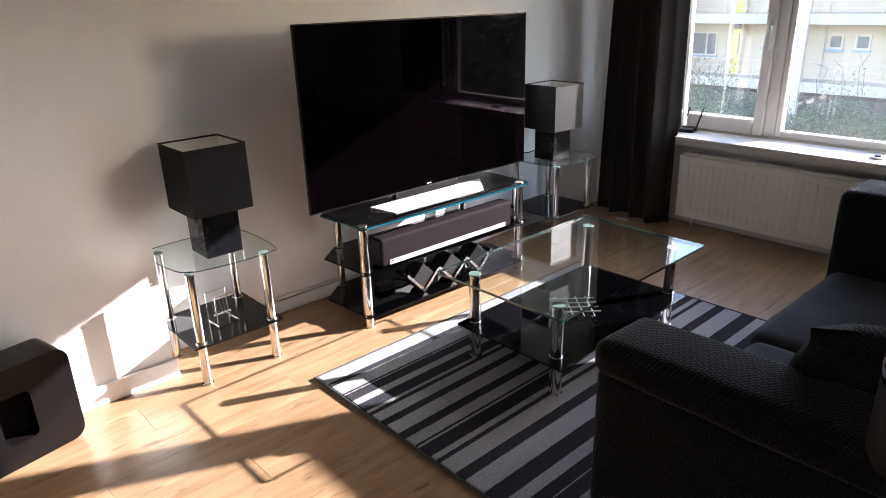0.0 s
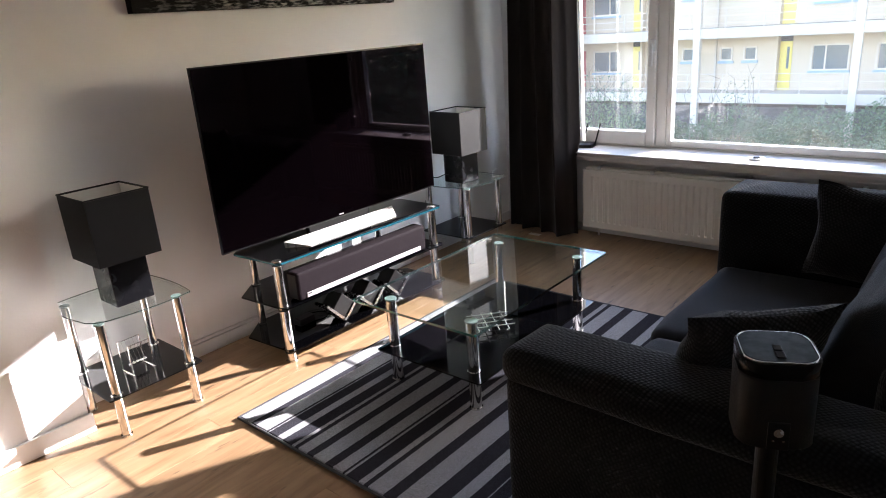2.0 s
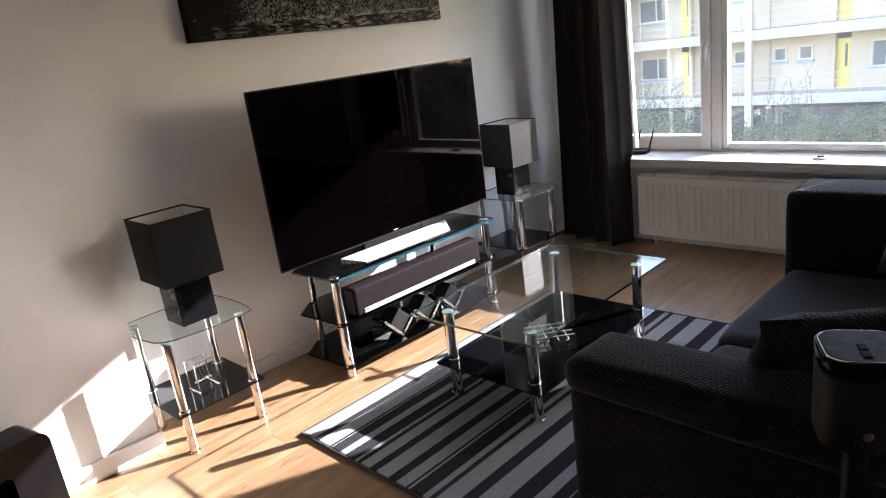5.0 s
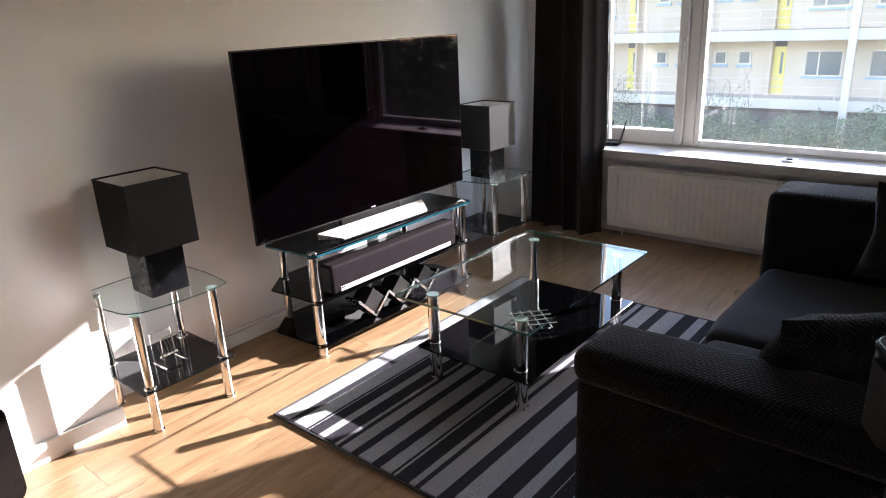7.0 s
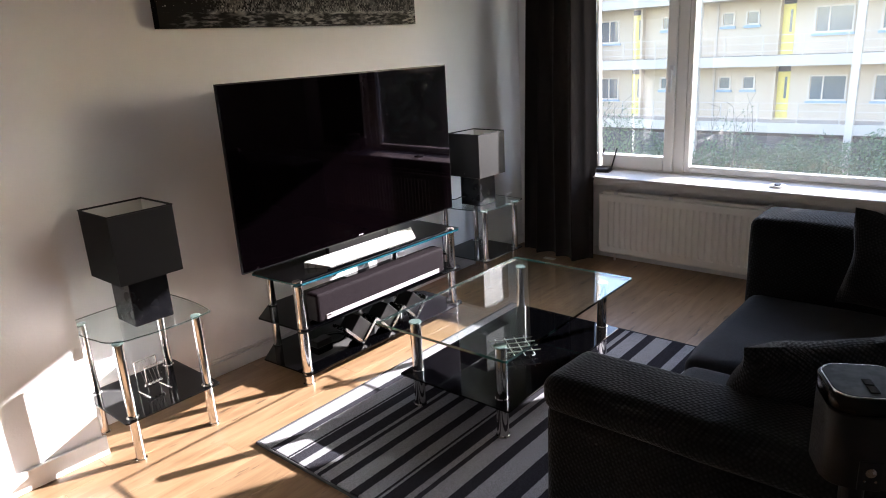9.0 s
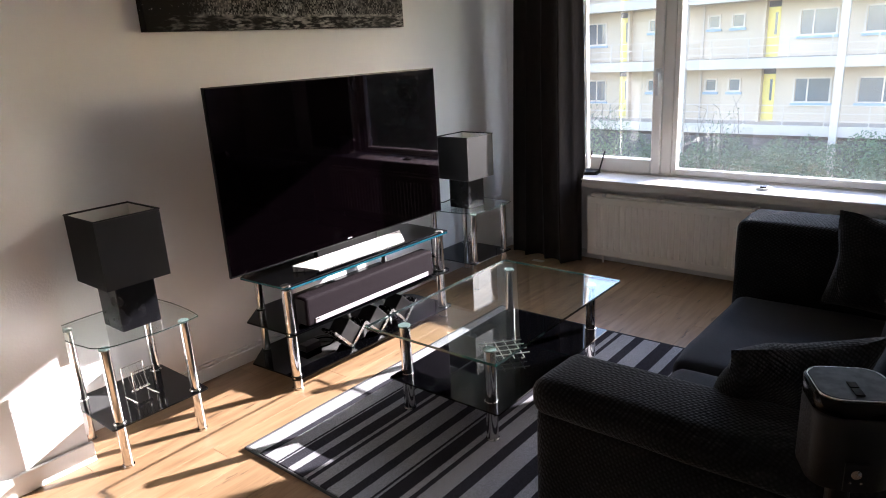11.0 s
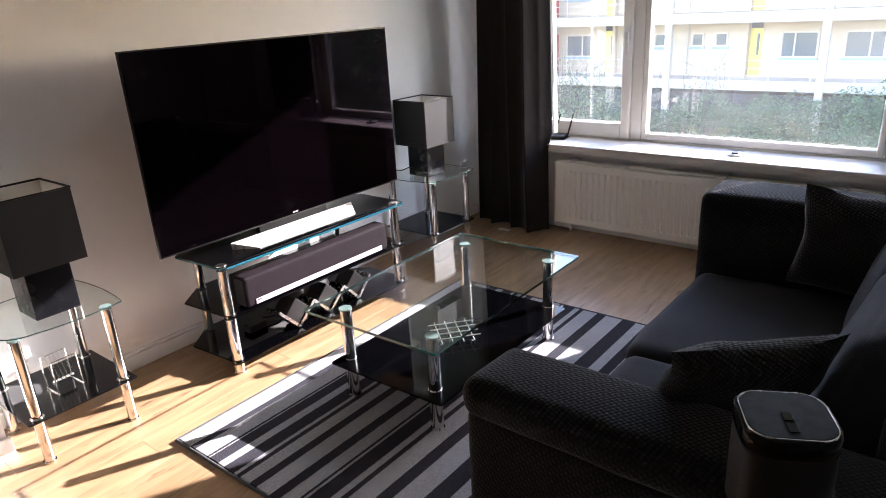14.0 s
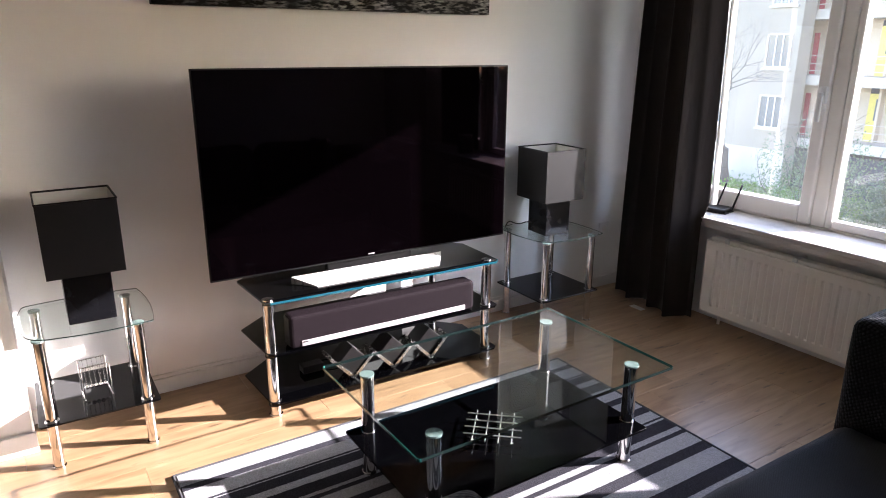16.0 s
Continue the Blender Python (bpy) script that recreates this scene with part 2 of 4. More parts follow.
def print_material(name):
    """A black and white night skyline over water, as a canvas print; object x and z in metres from the canvas centre."""
    m = material(name, (0.1, 0.1, 0.1), 0.6, spec=0.12)
    n, l = m.node_tree.nodes, m.node_tree.links
    b = n["Principled BSDF"]
    tc, sep = n.new("ShaderNodeTexCoord"), n.new("ShaderNodeSeparateXYZ")
    l.new(tc.outputs["Object"], sep.inputs[0])

    def math_node(op, a, c):
        k = n.new("ShaderNodeMath")
        k.operation = op
        for i, v in enumerate((a, c)):
            if isinstance(v, (int, float)):
                k.inputs[i].default_value = v
            else:
                l.new(v, k.inputs[i])
        return k.outputs[0]

    def noise_node(scale, sx, sz, detail=3):
        mp, t = n.new("ShaderNodeMapping"), n.new("ShaderNodeTexNoise")
        mp.inputs["Scale"].default_value = (sx, 1, sz)
        t.inputs["Scale"].default_value, t.inputs["Detail"].default_value = scale, detail
        l.new(tc.outputs["Object"], mp.inputs["Vector"])
        l.new(mp.outputs[0], t.inputs["Vector"])
        return t.outputs["Fac"]

    def step(v, lo, hi, a=0.0, c=1.0):
        r = n.new("ShaderNodeMapRange")
        for key, q in (("From Min", lo), ("From Max", hi), ("To Min", a), ("To Max", c)):
            r.inputs[key].default_value = q
        l.new(v, r.inputs["Value"])
        return r.outputs[0]

    x, z = sep.outputs["X"], sep.outputs["Z"]
    SHORE = -0.200
    above = math_node("GREATER_THAN", z, SHORE)
    below = math_node("SUBTRACT", 1.0, above)
    # towers: their tops follow a stepped noise along x; lit windows in rows and columns
    block = math_node("SNAP", x, 0.047)
    mp, t = n.new("ShaderNodeCombineXYZ"), n.new("ShaderNodeTexWhiteNoise")
    l.new(block, mp.inputs[0])
    l.new(mp.outputs[0], t.inputs["Vector"])
    top = step(t.outputs["Value"], 0, 1, -0.13, 0.10)
    tower = math_node("LESS_THAN", z, top)
    cells = n.new("ShaderNodeCombineXYZ")
    l.new(math_node("SNAP", x, 0.0062), cells.inputs[0])
    l.new(math_node("SNAP", z, 0.0085), cells.inputs[2])
    lit = n.new("ShaderNodeTexWhiteNoise")
    l.new(cells.outputs[0], lit.inputs["Vector"])
    panes = math_node("MULTIPLY", step(lit.outputs["Value"], 0.45, 1.0), step(t.outputs["Value"], 0.0, 1.0, 0.35, 1.0))
    walls = math_node("ADD", math_node("MULTIPLY", panes, 0.9), step(noise_node(26, 1, 1.5, 5), 0.45, 0.7, 0.02, 0.35))
    town = math_node("MULTIPLY", math_node("MULTIPLY", walls, tower), above)
    trees = step(x, -0.62, -0.38, 0.0, 1.0)        # dark trees at one end hide the town
    speck = math_node("MULTIPLY", step(noise_node(55, 1, 1.4, 2), 0.64, 0.70), above)
    low = step(z, SHORE, SHORE + 0.085, 1.0, 0.0)
    quay = math_node("MULTIPLY", step(math_node("ABSOLUTE", math_node("SUBTRACT", z, SHORE), 0), 0.0, 0.010, 0.8, 0.0), step(noise_node(20, 1, 1), 0.38, 0.6))
    ripple = math_node("MULTIPLY", step(noise_node(22, 1.1, 4.5, 5), 0.44, 0.66), step(noise_node(7, 1.0, 0.15, 2), 0.36, 0.6, 0.12, 1.0))
    water = math_node("MULTIPLY", math_node("MULTIPLY", ripple, below), step(x, -0.75, -0.1, 0.30, 1.0))
    total = math_node("ADD", math_node("ADD", math_node("MULTIPLY", town, trees), math_node("MULTIPLY", quay, trees)), math_node("ADD", water, math_node("MULTIPLY", speck, low)))
    col = step(total, 0.05, 1.25, 0.003, 0.42)
    l.new(col, b.inputs["Base Color"])
    return m


M_WALL = material("white wall paint", (0.835, 0.83, 0.825), 0.85, vary=0.02, grain=8, bump=0.15, bump_scale=120, spec=0.2)
M_CEIL = material("ceiling paint", (0.8, 0.79, 0.77), 0.9, vary=0.02, grain=6)
M_TRIM = material("white gloss trim", (0.76, 0.755, 0.74), 0.4, vary=0.03, grain=15)
M_FRAME = material("window frame paint", (0.86, 0.835, 0.79), 0.45, vary=0.03, grain=12)
M_SILL = material("sill laminate", (0.72, 0.69, 0.65), 0.4, vary=0.04, grain=25)
M_RAD = material("radiator enamel", (0.90, 0.865, 0.80), 0.4, vary=0.02, grain=10)
M_FLOOR = wood_material("oak laminate", (0.235, 0.138, 0.071), (0.375, 0.240, 0.136), 0.28, 0.07)
M_UNDER = material("underlay", (0.08, 0.05, 0.03), 0.9)
M_CHROME = material("chrome", (0.78, 0.76, 0.74), 0.08, 1.0, vary=0.05, grain=40)
M_WIRE = material("satin wire", (0.86, 0.85, 0.83), 0.38, 1.0, vary=0.04, grain=60)
M_STEEL = material("brushed steel", (0.6, 0.58, 0.56), 0.25, 1.0, vary=0.06, grain=60)
M_BLACKGLASS = material("black glass", (0.0008, 0.0008, 0.0011), 0.03, vary=0.1, grain=30, spec=0.22)
M_GLASS = pane_material("table glass", (0.93, 0.97, 0.96), 0.0, f0=0.04)
M_CLEAREDGE = material("clear glass edge", (0.006, 0.012, 0.012), 0.12, spec=0.9, vary=0.3, grain=9)
M_GLASSEDGE = material("glass edge", (0.014, 0.078, 0.070), 0.12, spec=0.9, vary=0.3, grain=9)
M_PANE = pane_material("window pane", (0.96, 0.97, 0.97), film=0.009)
M_THINEDGE = material("thin glass edge", (0.02, 0.035, 0.032), 0.15, spec=0.4)
M_CAP = material("glass pad", (0.30, 0.40, 0.385), 0.15, 0.5)
M_SCREEN = material("tv screen", (0.0006, 0.0003, 0.0005), 0.03, spec=0.14)
M_SCREEN.node_tree.nodes["Principled BSDF"].inputs["Specular Tint"].default_value = (1.0, 0.66, 0.80, 1)   # the purple anti-glare coat
M_BEZEL = material("tv bezel", (0.005, 0.005, 0.006), 0.3)
M_PLASTIC = material("black plastic", (0.007, 0.0065, 0.007), 0.35, spec=0.35, vary=0.1, grain=80)
M_GLOSSBLACK = material("gloss black", (0.006, 0.005, 0.005), 0.15, spec=0.16, vary=0.05, grain=30)
M_SPEAKER = material("speaker grille", (0.008, 0.007, 0.007), 0.5, 0.3, vary=0.08, grain=300, bump=0.2, bump_scale=1200)
M_GRILLE = material("speaker cloth", (0.0075, 0.0042, 0.0062), 0.8, spec=0.10, vary=0.08, grain=300, bump=0.3, bump_scale=900)
M_TOPPLATE = material("matt black", (0.005, 0.005, 0.0055), 0.5, spec=0.1, vary=0.1, grain=60)
M_SILVER = material("silver trim", (0.42, 0.385, 0.40), 0.5, 0.4, vary=0.03)
M_FOOT = material("white satin aluminium", (0.8, 0.79, 0.78), 0.3, 0.35, vary=0.02, grain=40)
M_SHADE = material("black lampshade fabric", (0.0035, 0.0035, 0.0045), 0.50, spec=0.27, vary=0.12, grain=500, bump=0.15, bump_scale=900)
M_LINING_LIT_EDGE = material("lampshade lining and painted lit curtain edge", (0.7, 0.69, 0.66), 0.7, vary=0.03)
M_LAMPBASE = material("black lacquer", (0.004, 0.004, 0.005), 0.25, vary=0.08, spec=0.28)
M_CURTAIN = material("dark brown curtain", (0.026, 0.020, 0.0185), 0.85, spec=0.15, vary=0.12, grain=220, bump=0.2, bump_scale=700, stretch=(1, 1, 0.1), sheen=0.1)
M_SOFA = weave_material("charcoal weave", (0.0010, 0.0010, 0.0013), (0.015, 0.0143, 0.017), 105, strength=1.0)
M_SEAT = weave_material("blue grey seat cloth", (0.013, 0.0135, 0.018), (0.044, 0.046, 0.058), 380, strength=0.3)
M_PILLOW = weave_material("ribbed cushion cloth", (0.006, 0.006, 0.0075), (0.034, 0.033, 0.036), 110, strength=1.0)
M_SUNBLOCK = material("sun block cloth", (0.05, 0.045, 0.045), 0.85, vary=0.05, grain=200)
M_WHITEPL = material("white plastic", (0.75, 0.75, 0.74), 0.4, vary=0.02)
M_RUGEDGE = material("rug binding", (0.05, 0.05, 0.055), 0.9, vary=0.2, grain=150)
M_CABLE = material("black cable", (0.012, 0.012, 0.012), 0.5)
M_RENDER = material("cream render", (0.60, 0.475, 0.35), 0.9, vary=0.05, grain=1.2)
M_GREYRENDER = material("grey render", (0.40, 0.33, 0.26), 0.9, vary=0.08, grain=1.2)
M_CONCRETE = material("pale concrete", (0.56, 0.475, 0.395), 0.9, vary=0.07, grain=1.5)
M_YELLOW = material("yellow door paint", (0.72, 0.56, 0.12), 0.4, vary=0.03)
M_RED = material("red door paint", (0.45, 0.05, 0.06), 0.4, vary=0.03)
M_BLUE = material("blue sill paint", (0.30, 0.39, 0.47), 0.5, vary=0.03)
M_OUTGLASS = material("far window glass", (0.10, 0.13, 0.15), 0.05, vary=0.25, grain=0.8, spec=0.8)
M_RAIL = material("white railing paint", (0.64, 0.54, 0.45), 0.5, vary=0.04, grain=3)
M_DARK = material("basement dark", (0.06, 0.06, 0.065), 0.8, vary=0.2, grain=2)
M_GRASS = material("lawn", (0.13, 0.21, 0.05), 0.95, vary=0.3, grain=3)
M_LEAF = material("shrub leaf", (0.095, 0.145, 0.075), 0.7, vary=0.3, grain=2)
M_LEAF2 = material("pale shrub leaf", (0.16, 0.21, 0.10), 0.7, vary=0.3, grain=2)
M_BARK = material("bark", (0.12, 0.10, 0.085), 0.9, vary=0.2, grain=10)


# ---- mesh helpers ----
def part(name, bm, mat, parent=None, label="", smooth=False):
    """Links a bmesh as one mesh object, under a thing or a part where one is given."""
    me = bpy.data.meshes.new(name)
    bmesh.ops.recalc_face_normals(bm, faces=bm.faces)
    bm.to_mesh(me)
    bm.free()
    if smooth:
        me.shade_smooth()
        me.set_sharp_from_angle(angle=radians(50))
    me.materials.append(mat)
    ob = new(name, me)
    ob.parent = parent
    if label:
        ob["label"] = label
    return ob


def empty(name, label, category, at=(0, 0, 0), turn=0.0, group="", kind=""):
    e = new(name)
    e.empty_display_size = 0.1
    e.matrix_basis = pose(*at, 0, 0, turn)
    return tagged(e, label, category, group, kind)


def box(lo, hi, r=0.0, seg=2, bm=None):
    """A box between two corners, its edges rounded by r."""
    out = bm or bmesh.new()
    c = [(a + b) / 2 for a, b in zip(lo, hi)]
    s = [abs(b - a) for a, b in zip(lo, hi)]
    g = bmesh.ops.create_cube(out, size=1.0, matrix=Matrix.Translation(c) @ Matrix.Diagonal((*s, 1)))
    if r > 0:
        es = {e for v in g["verts"] for e in v.link_edges}
        bmesh.ops.bevel(out, geom=list(es), offset=r, segments=seg, affect="EDGES", profile=0.5)
    return out


def cyl(at, radius, z0, z1, seg=24, bm=None, top=None, r=0.0):
    """An upright cylinder or cone, with a softened rim where r is given."""
    out = bm or bmesh.new()
    g = bmesh.ops.create_cone(out, cap_ends=True, segments=seg, radius1=radius, radius2=radius if top is None else top, depth=z1 - z0, matrix=Matrix.Translation((at[0], at[1], (z0 + z1) / 2)))
    if r > 0:
        rims = [e for e in {e for v in g["verts"] for e in v.link_edges} if abs(e.verts[0].co.z - e.verts[1].co.z) < 1e-6]
        bmesh.ops.bevel(out, geom=rims, offset=r, segments=2, affect="EDGES")
    return out


def rod(a, b, radius, seg=10, bm=None):
    out = bm or bmesh.new()
    a, b = Vector(a), Vector(b)
    d = b - a
    m = Matrix.Translation((a + b) / 2) @ d.to_track_quat("Z", "Y").to_matrix().to_4x4()
    bmesh.ops.create_cone(out, cap_ends=True, segments=seg, radius1=radius, radius2=radius, depth=d.length, matrix=m)
    return out


def slab(outline, z0, z1, r=0.0, bm=None):
    """A flat plate from an outline seen from above."""
    out = bm or bmesh.new()
    low = [out.verts.new((x, y, z0)) for x, y in outline]
    up = [out.verts.new((x, y, z1)) for x, y in outline]
    out.faces.new(low[::-1])
    out.faces.new(up)
    k = len(outline)
    for i in range(k):
        out.faces.new((low[i], low[(i + 1) % k], up[(i + 1) % k], up[i]))
    if r > 0:
        es = [e for e in out.edges if abs(e.verts[0].co.z - e.verts[1].co.z) < 1e-6]
        bmesh.ops.bevel(out, geom=es, offset=r, segments=1, affect="EDGES")
    return out


def rim(outline, z0, z1, out=0.0008):
    """The bright upright edge of a glass plate, a hair outside it."""
    bm = bmesh.new()
    cx, cy = sum(p[0] for p in outline) / len(outline), sum(p[1] for p in outline) / len(outline)
    def ring(d, z):
        res = []
        for x, y in outline:
            v = Vector((x - cx, y - cy))
            v = v * (1 + d / v.length)
            res.append(bm.verts.new((cx + v.x, cy + v.y, z)))
        return res
    a, b, c, d = ring(out, z0), ring(out, z1), ring(-0.0008, z1), ring(-0.0008, z0)
    k = len(outline)
    for p, q in ((a, b), (b, c), (c, d), (d, a)):
        for i in range(k):
            bm.faces.new((p[i], p[(i + 1) % k], q[(i + 1) % k], q[i]))
    return bm


def round_rect(x0, y0, x1, y1, r, seg=6, bow=0.0):
    """A rectangle with round corners; bow swells its sides."""
    pts = []
    ra, rb, rc, rd = r if isinstance(r, tuple) else (r, r, r, r)
    for cx, cy, a0, r in ((x1 - ra, y1 - ra, 0, ra), (x0 + rb, y1 - rb, 90, rb), (x0 + rc, y0 + rc, 180, rc), (x1 - rd, y0 + rd, 270, rd)):
        for i in range(seg + 1):
            a = radians(a0 + 90 * i / seg)
            pts.append((cx + r * math.cos(a), cy + r * math.sin(a)))
    if bow:
        full = []
        for i, p in enumerate(pts):
            q = pts[(i + 1) % len(pts)]
            full.append(p)
            if math.hypot(q[0] - p[0], q[1] - p[1]) > 0.06:
                for k in range(1, 8):
                    f = k / 8
                    x, y = p[0] + (q[0] - p[0]) * f, p[1] + (q[1] - p[1]) * f
                    nx, ny = q[1] - p[1], -(q[0] - p[0])
                    d = math.hypot(nx, ny)
                    s = bow * 4 * f * (1 - f)
                    full.append((x + nx / d * s, y + ny / d * s))
        pts = full
    return pts


def soft_box(lo, hi, r, puff=(0, 0, 0), n=14, seed=0, lump=0.0):
    """An upholstered block: round edges, swollen faces and slight unevenness."""
    bm = bmesh.new()
    c = Vector([(a + b) / 2 for a, b in zip(lo, hi)])
    h = Vector([(b - a) / 2 for a, b in zip(lo, hi)])
    bmesh.ops.create_cube(bm, size=2.0)
    bmesh.ops.subdivide_edges(bm, edges=bm.edges[:], cuts=n, use_grid_fill=True)
    for v in bm.verts:
        u = v.co.copy()
        # crowd the cuts towards the edges
        u = Vector([math.copysign(abs(t) ** 0.6, t) for t in u])
        p = Vector([u[i] * h[i] for i in range(3)])
        inner = Vector([max(-h[i] + r, min(h[i] - r, p[i])) for i in range(3)])
        d = p - inner
        if d.length > 1e-9:
            p = inner + d.normalized() * r
        for i in range(3):
            j, k = (i + 1) % 3, (i + 2) % 3
            p[i] += math.copysign(1, u[i]) * abs(u[i]) ** 3 * puff[i] * (1 - u[j] ** 2) * (1 - u[k] ** 2)
        if lump:
            p += Vector(noise.noise_vector(p * 5 + Vector((seed * 7.1, 0, 0)))) * lump
        v.co = p + c
    return bm


def pillow_mesh(w, h, t, n=26, seed=0):
    """A stuffed cushion cover with pointed corners, in its own x, y plane."""
    bm = bmesh.new()
    rows = {}
    for side in (1, -1):
        for i in range(n + 1):
            for j in range(n + 1):
                u, v = 2 * i / n - 1, 2 * j / n - 1
                edge = i in (0, n) or j in (0, n)
                if side == -1 and edge:
                    rows[side, i, j] = rows[1, i, j]
                    continue
                pinch = 1 - 0.09 * (1 - u * u) * v * v - 0.0
                pin2 = 1 - 0.09 * (1 - v * v) * u * u
                z = side * t / 2 * ((1 - u ** 4) * (1 - v ** 4)) ** 0.55
                p = Vector((u * w / 2 * pin2, v * h / 2 * pinch, z))
                p += Vector(noise.noise_vector(p * 9 + Vector((seed * 3.3, 1, 2)))) * 0.012
                rows[side, i, j] = bm.verts.new(p)
    for side in (1, -1):
        for i in range(n):
            for j in range(n):
                q = [rows[side, i, j], rows[side, i + 1, j], rows[side, i + 1, j + 1], rows[side, i, j + 1]]
                bm.faces.new(q if side == 1 else q[::-1])
    return bm


def sphere(at, r, bm=None, seg=16):
    out = bm or bmesh.new()
    bmesh.ops.create_uvsphere(out, u_segments=seg, v_segments=seg // 2, radius=r, matrix=Matrix.Translation(at))
    return out


def wire(name, points, radius, mat, parent=None, label=""):
    """A bent cable or wire along points."""
    cu = bpy.data.curves.new(name, "CURVE")
    cu.dimensions, cu.bevel_depth, cu.bevel_resolution = "3D", radius, 2
    sp = cu.splines.new("BEZIER")
    sp.bezier_points.add(len(points) - 1)
    for b, p in zip(sp.bezier_points, points):
        b.co = p
        b.handle_left_type = b.handle_right_type = "AUTO"
    cu.materials.append(mat)
    ob = new(name, cu)
    ob.parent = parent
    if label:
        ob["label"] = label
    return ob


# ---- the room ----
WALL_Y, NEAR_Y, WIN_X, WEST_X, BACK_Y, TOP = 3.05, 2.82, 4.48, -1.4, -1.2, 2.6
JUT_X = 1.115                     # where the wall beside the television steps back
tagged(part("wall_north", box((JUT_X, WALL_Y, -0.2), (WIN_X + 0.35, WALL_Y + 0.2, TOP)), M_WALL), "plain white painted wall behind the television", "wall", kind="structure")
tagged(part("wall_jut", box((WEST_X - 0.2, NEAR_Y, -0.2), (JUT_X, WALL_Y + 0.2, TOP)), M_WALL), "white painted wall that stands forward of the television wall", "wall", kind="structure")
tagged(part("wall_west", box((WEST_X - 0.2, BACK_Y - 0.2, -0.2), (WEST_X, NEAR_Y, TOP)), M_WALL), "plain white painted side wall", "wall", kind="structure")
tagged(part("wall_south", box((WEST_X, BACK_Y - 0.2, -0.2), (WIN_X + 0.35, BACK_Y, TOP)), M_WALL), "plain white painted rear wall", "wall", kind="structure")
tagged(part("ceiling", box((WEST_X - 0.2, BACK_Y - 0.2, TOP), (WIN_X + 0.35, WALL_Y + 0.2, TOP + 0.2)), M_CEIL), "plain white ceiling", "ceiling", kind="structure")
# window wall round its opening
WY0, WY1, WZ0, WZ1 = -0.28, 2.72, 0.565, 2.06
bm = box((WIN_X, BACK_Y, -0.2), (WIN_X + 0.35, WALL_Y, WZ0))
box((WIN_X, BACK_Y, WZ1), (WIN_X + 0.35, WALL_Y, TOP), bm=bm)
box((WIN_X, BACK_Y, WZ0), (WIN_X + 0.35, WY0, WZ1), bm=bm)
box((WIN_X, WY1, WZ0), (WIN_X + 0.35, WALL_Y, WZ1), bm=bm)
tagged(part("wall_east", bm, M_WALL), "white painted window wall with a wide opening", "wall", kind="structure")

# skirtings
tagged(part("baseboard", box((JUT_X, WALL_Y - 0.014, 0.001), (WIN_X, WALL_Y, 0.07), 0.003), M_TRIM), "low white skirting board along the television wall", "skirting", kind="structure")
tagged(part("baseboard", box((WEST_X, NEAR_Y - 0.016, 0.001), (JUT_X + 0.012, NEAR_Y, 0.085), 0.003), M_TRIM), "white skirting board along the forward wall", "skirting", kind="structure")
tagged(part("baseboard", box((WIN_X - 0.014, BACK_Y, 0.001), (WIN_X, WALL_Y - 0.014, 0.06), 0.003), M_TRIM), "low white skirting board under the radiator", "skirting", kind="structure")
tagged(part("trim", box((JUT_X + 0.02, WALL_Y - 0.010, 0.078), (3.9, WALL_Y, 0.090), 0.002), M_TRIM), "thin white cable duct above the skirting", "cable duct", kind="structure")

# window: frame, posts, sashes, panes, handles
win = empty("window_1", "wide white wooden window with a fixed middle pane and two side sashes", "window", kind="structure")
FX0, FX1 = 4.655, 4.735


def bars(y0, y1, z0, z1, wid, x0, x1, r=0.006, foot=0.0):
    """Four mitred bars round an opening, as one frame."""
    b = box((x0, y0, z0), (x1, y0 + wid, z1), r)
    box((x0, y1 - wid, z0), (x1, y1, z1), r, bm=b)
    box((x0 + 0.001, y0 + wid, z0), (x1 - 0.001, y1 - wid, z0 + wid + foot), r, bm=b)
    box((x0 + 0.001, y0 + wid, z1 - wid), (x1 - 0.001, y1 - wid, z1), r, bm=b)
    return b


part("window_frame", bars(WY0, WY1, WZ0, WZ1, 0.045, FX0, FX1), M_FRAME, win)
part("mullion", box((FX0, 1.870, WZ0 + 0.045), (FX1, 1.940, WZ1 - 0.045), 0.006), M_FRAME, win)
part("mullion", box((FX0, 0.465, WZ0 + 0.045), (FX1, 0.535, WZ1 - 0.045), 0.006), M_FRAME, win)
for name, y0, y1, wid, dx in (("sash", 1.942, 2.673, 0.062, 0.02), ("glazing_bead", 0.537, 1.868, 0.034, 0.0), ("sash", -0.233, 0.463, 0.062, 0.02)):
    z0, z1 = WZ0 + 0.047, WZ1 - 0.047
    s = part(name, bars(y0, y1, z0, z1, wid, FX0 - dx, FX1 - 0.02, 0.008, 0.032 if dx else 0.008), M_FRAME, win)
    p = part("pane", box((4.690, y0 + wid - 0.006, z0 + wid - 0.006), (4.694, y1 - wid + 0.006, z1 - wid + 0.006)), M_PANE, s)
    p.visible_shadow = False
for y, zz in ((1.960, 1.27), (0.447, 1.22)):
    h = part("handle", box((4.612, y - 0.019, zz - 0.042), (4.635, y + 0.019, zz + 0.042), 0.007), M_TRIM, win, "white window handle")
    part("lever", box((4.590, y - 0.011, zz - 0.130), (4.604, y + 0.011, zz + 0.014), 0.005), M_WHITEPL, h)
    part("spindle", rod((4.614, y, zz), (4.600, y, zz), 0.009), M_WHITEPL, h)
tagged(part("window_sill", box((4.355, -0.9, 0.572), (4.655, 2.78, 0.600), 0.006), M_SILL), "deep white window sill with a pale worn front", "window sill", kind="structure")
tagged(part("trim", box((4.40, -0.9, 0.535), (WIN_X, 2.78, 0.571), 0.003), M_TRIM), "white batten under the sill", "batten", kind="structure")


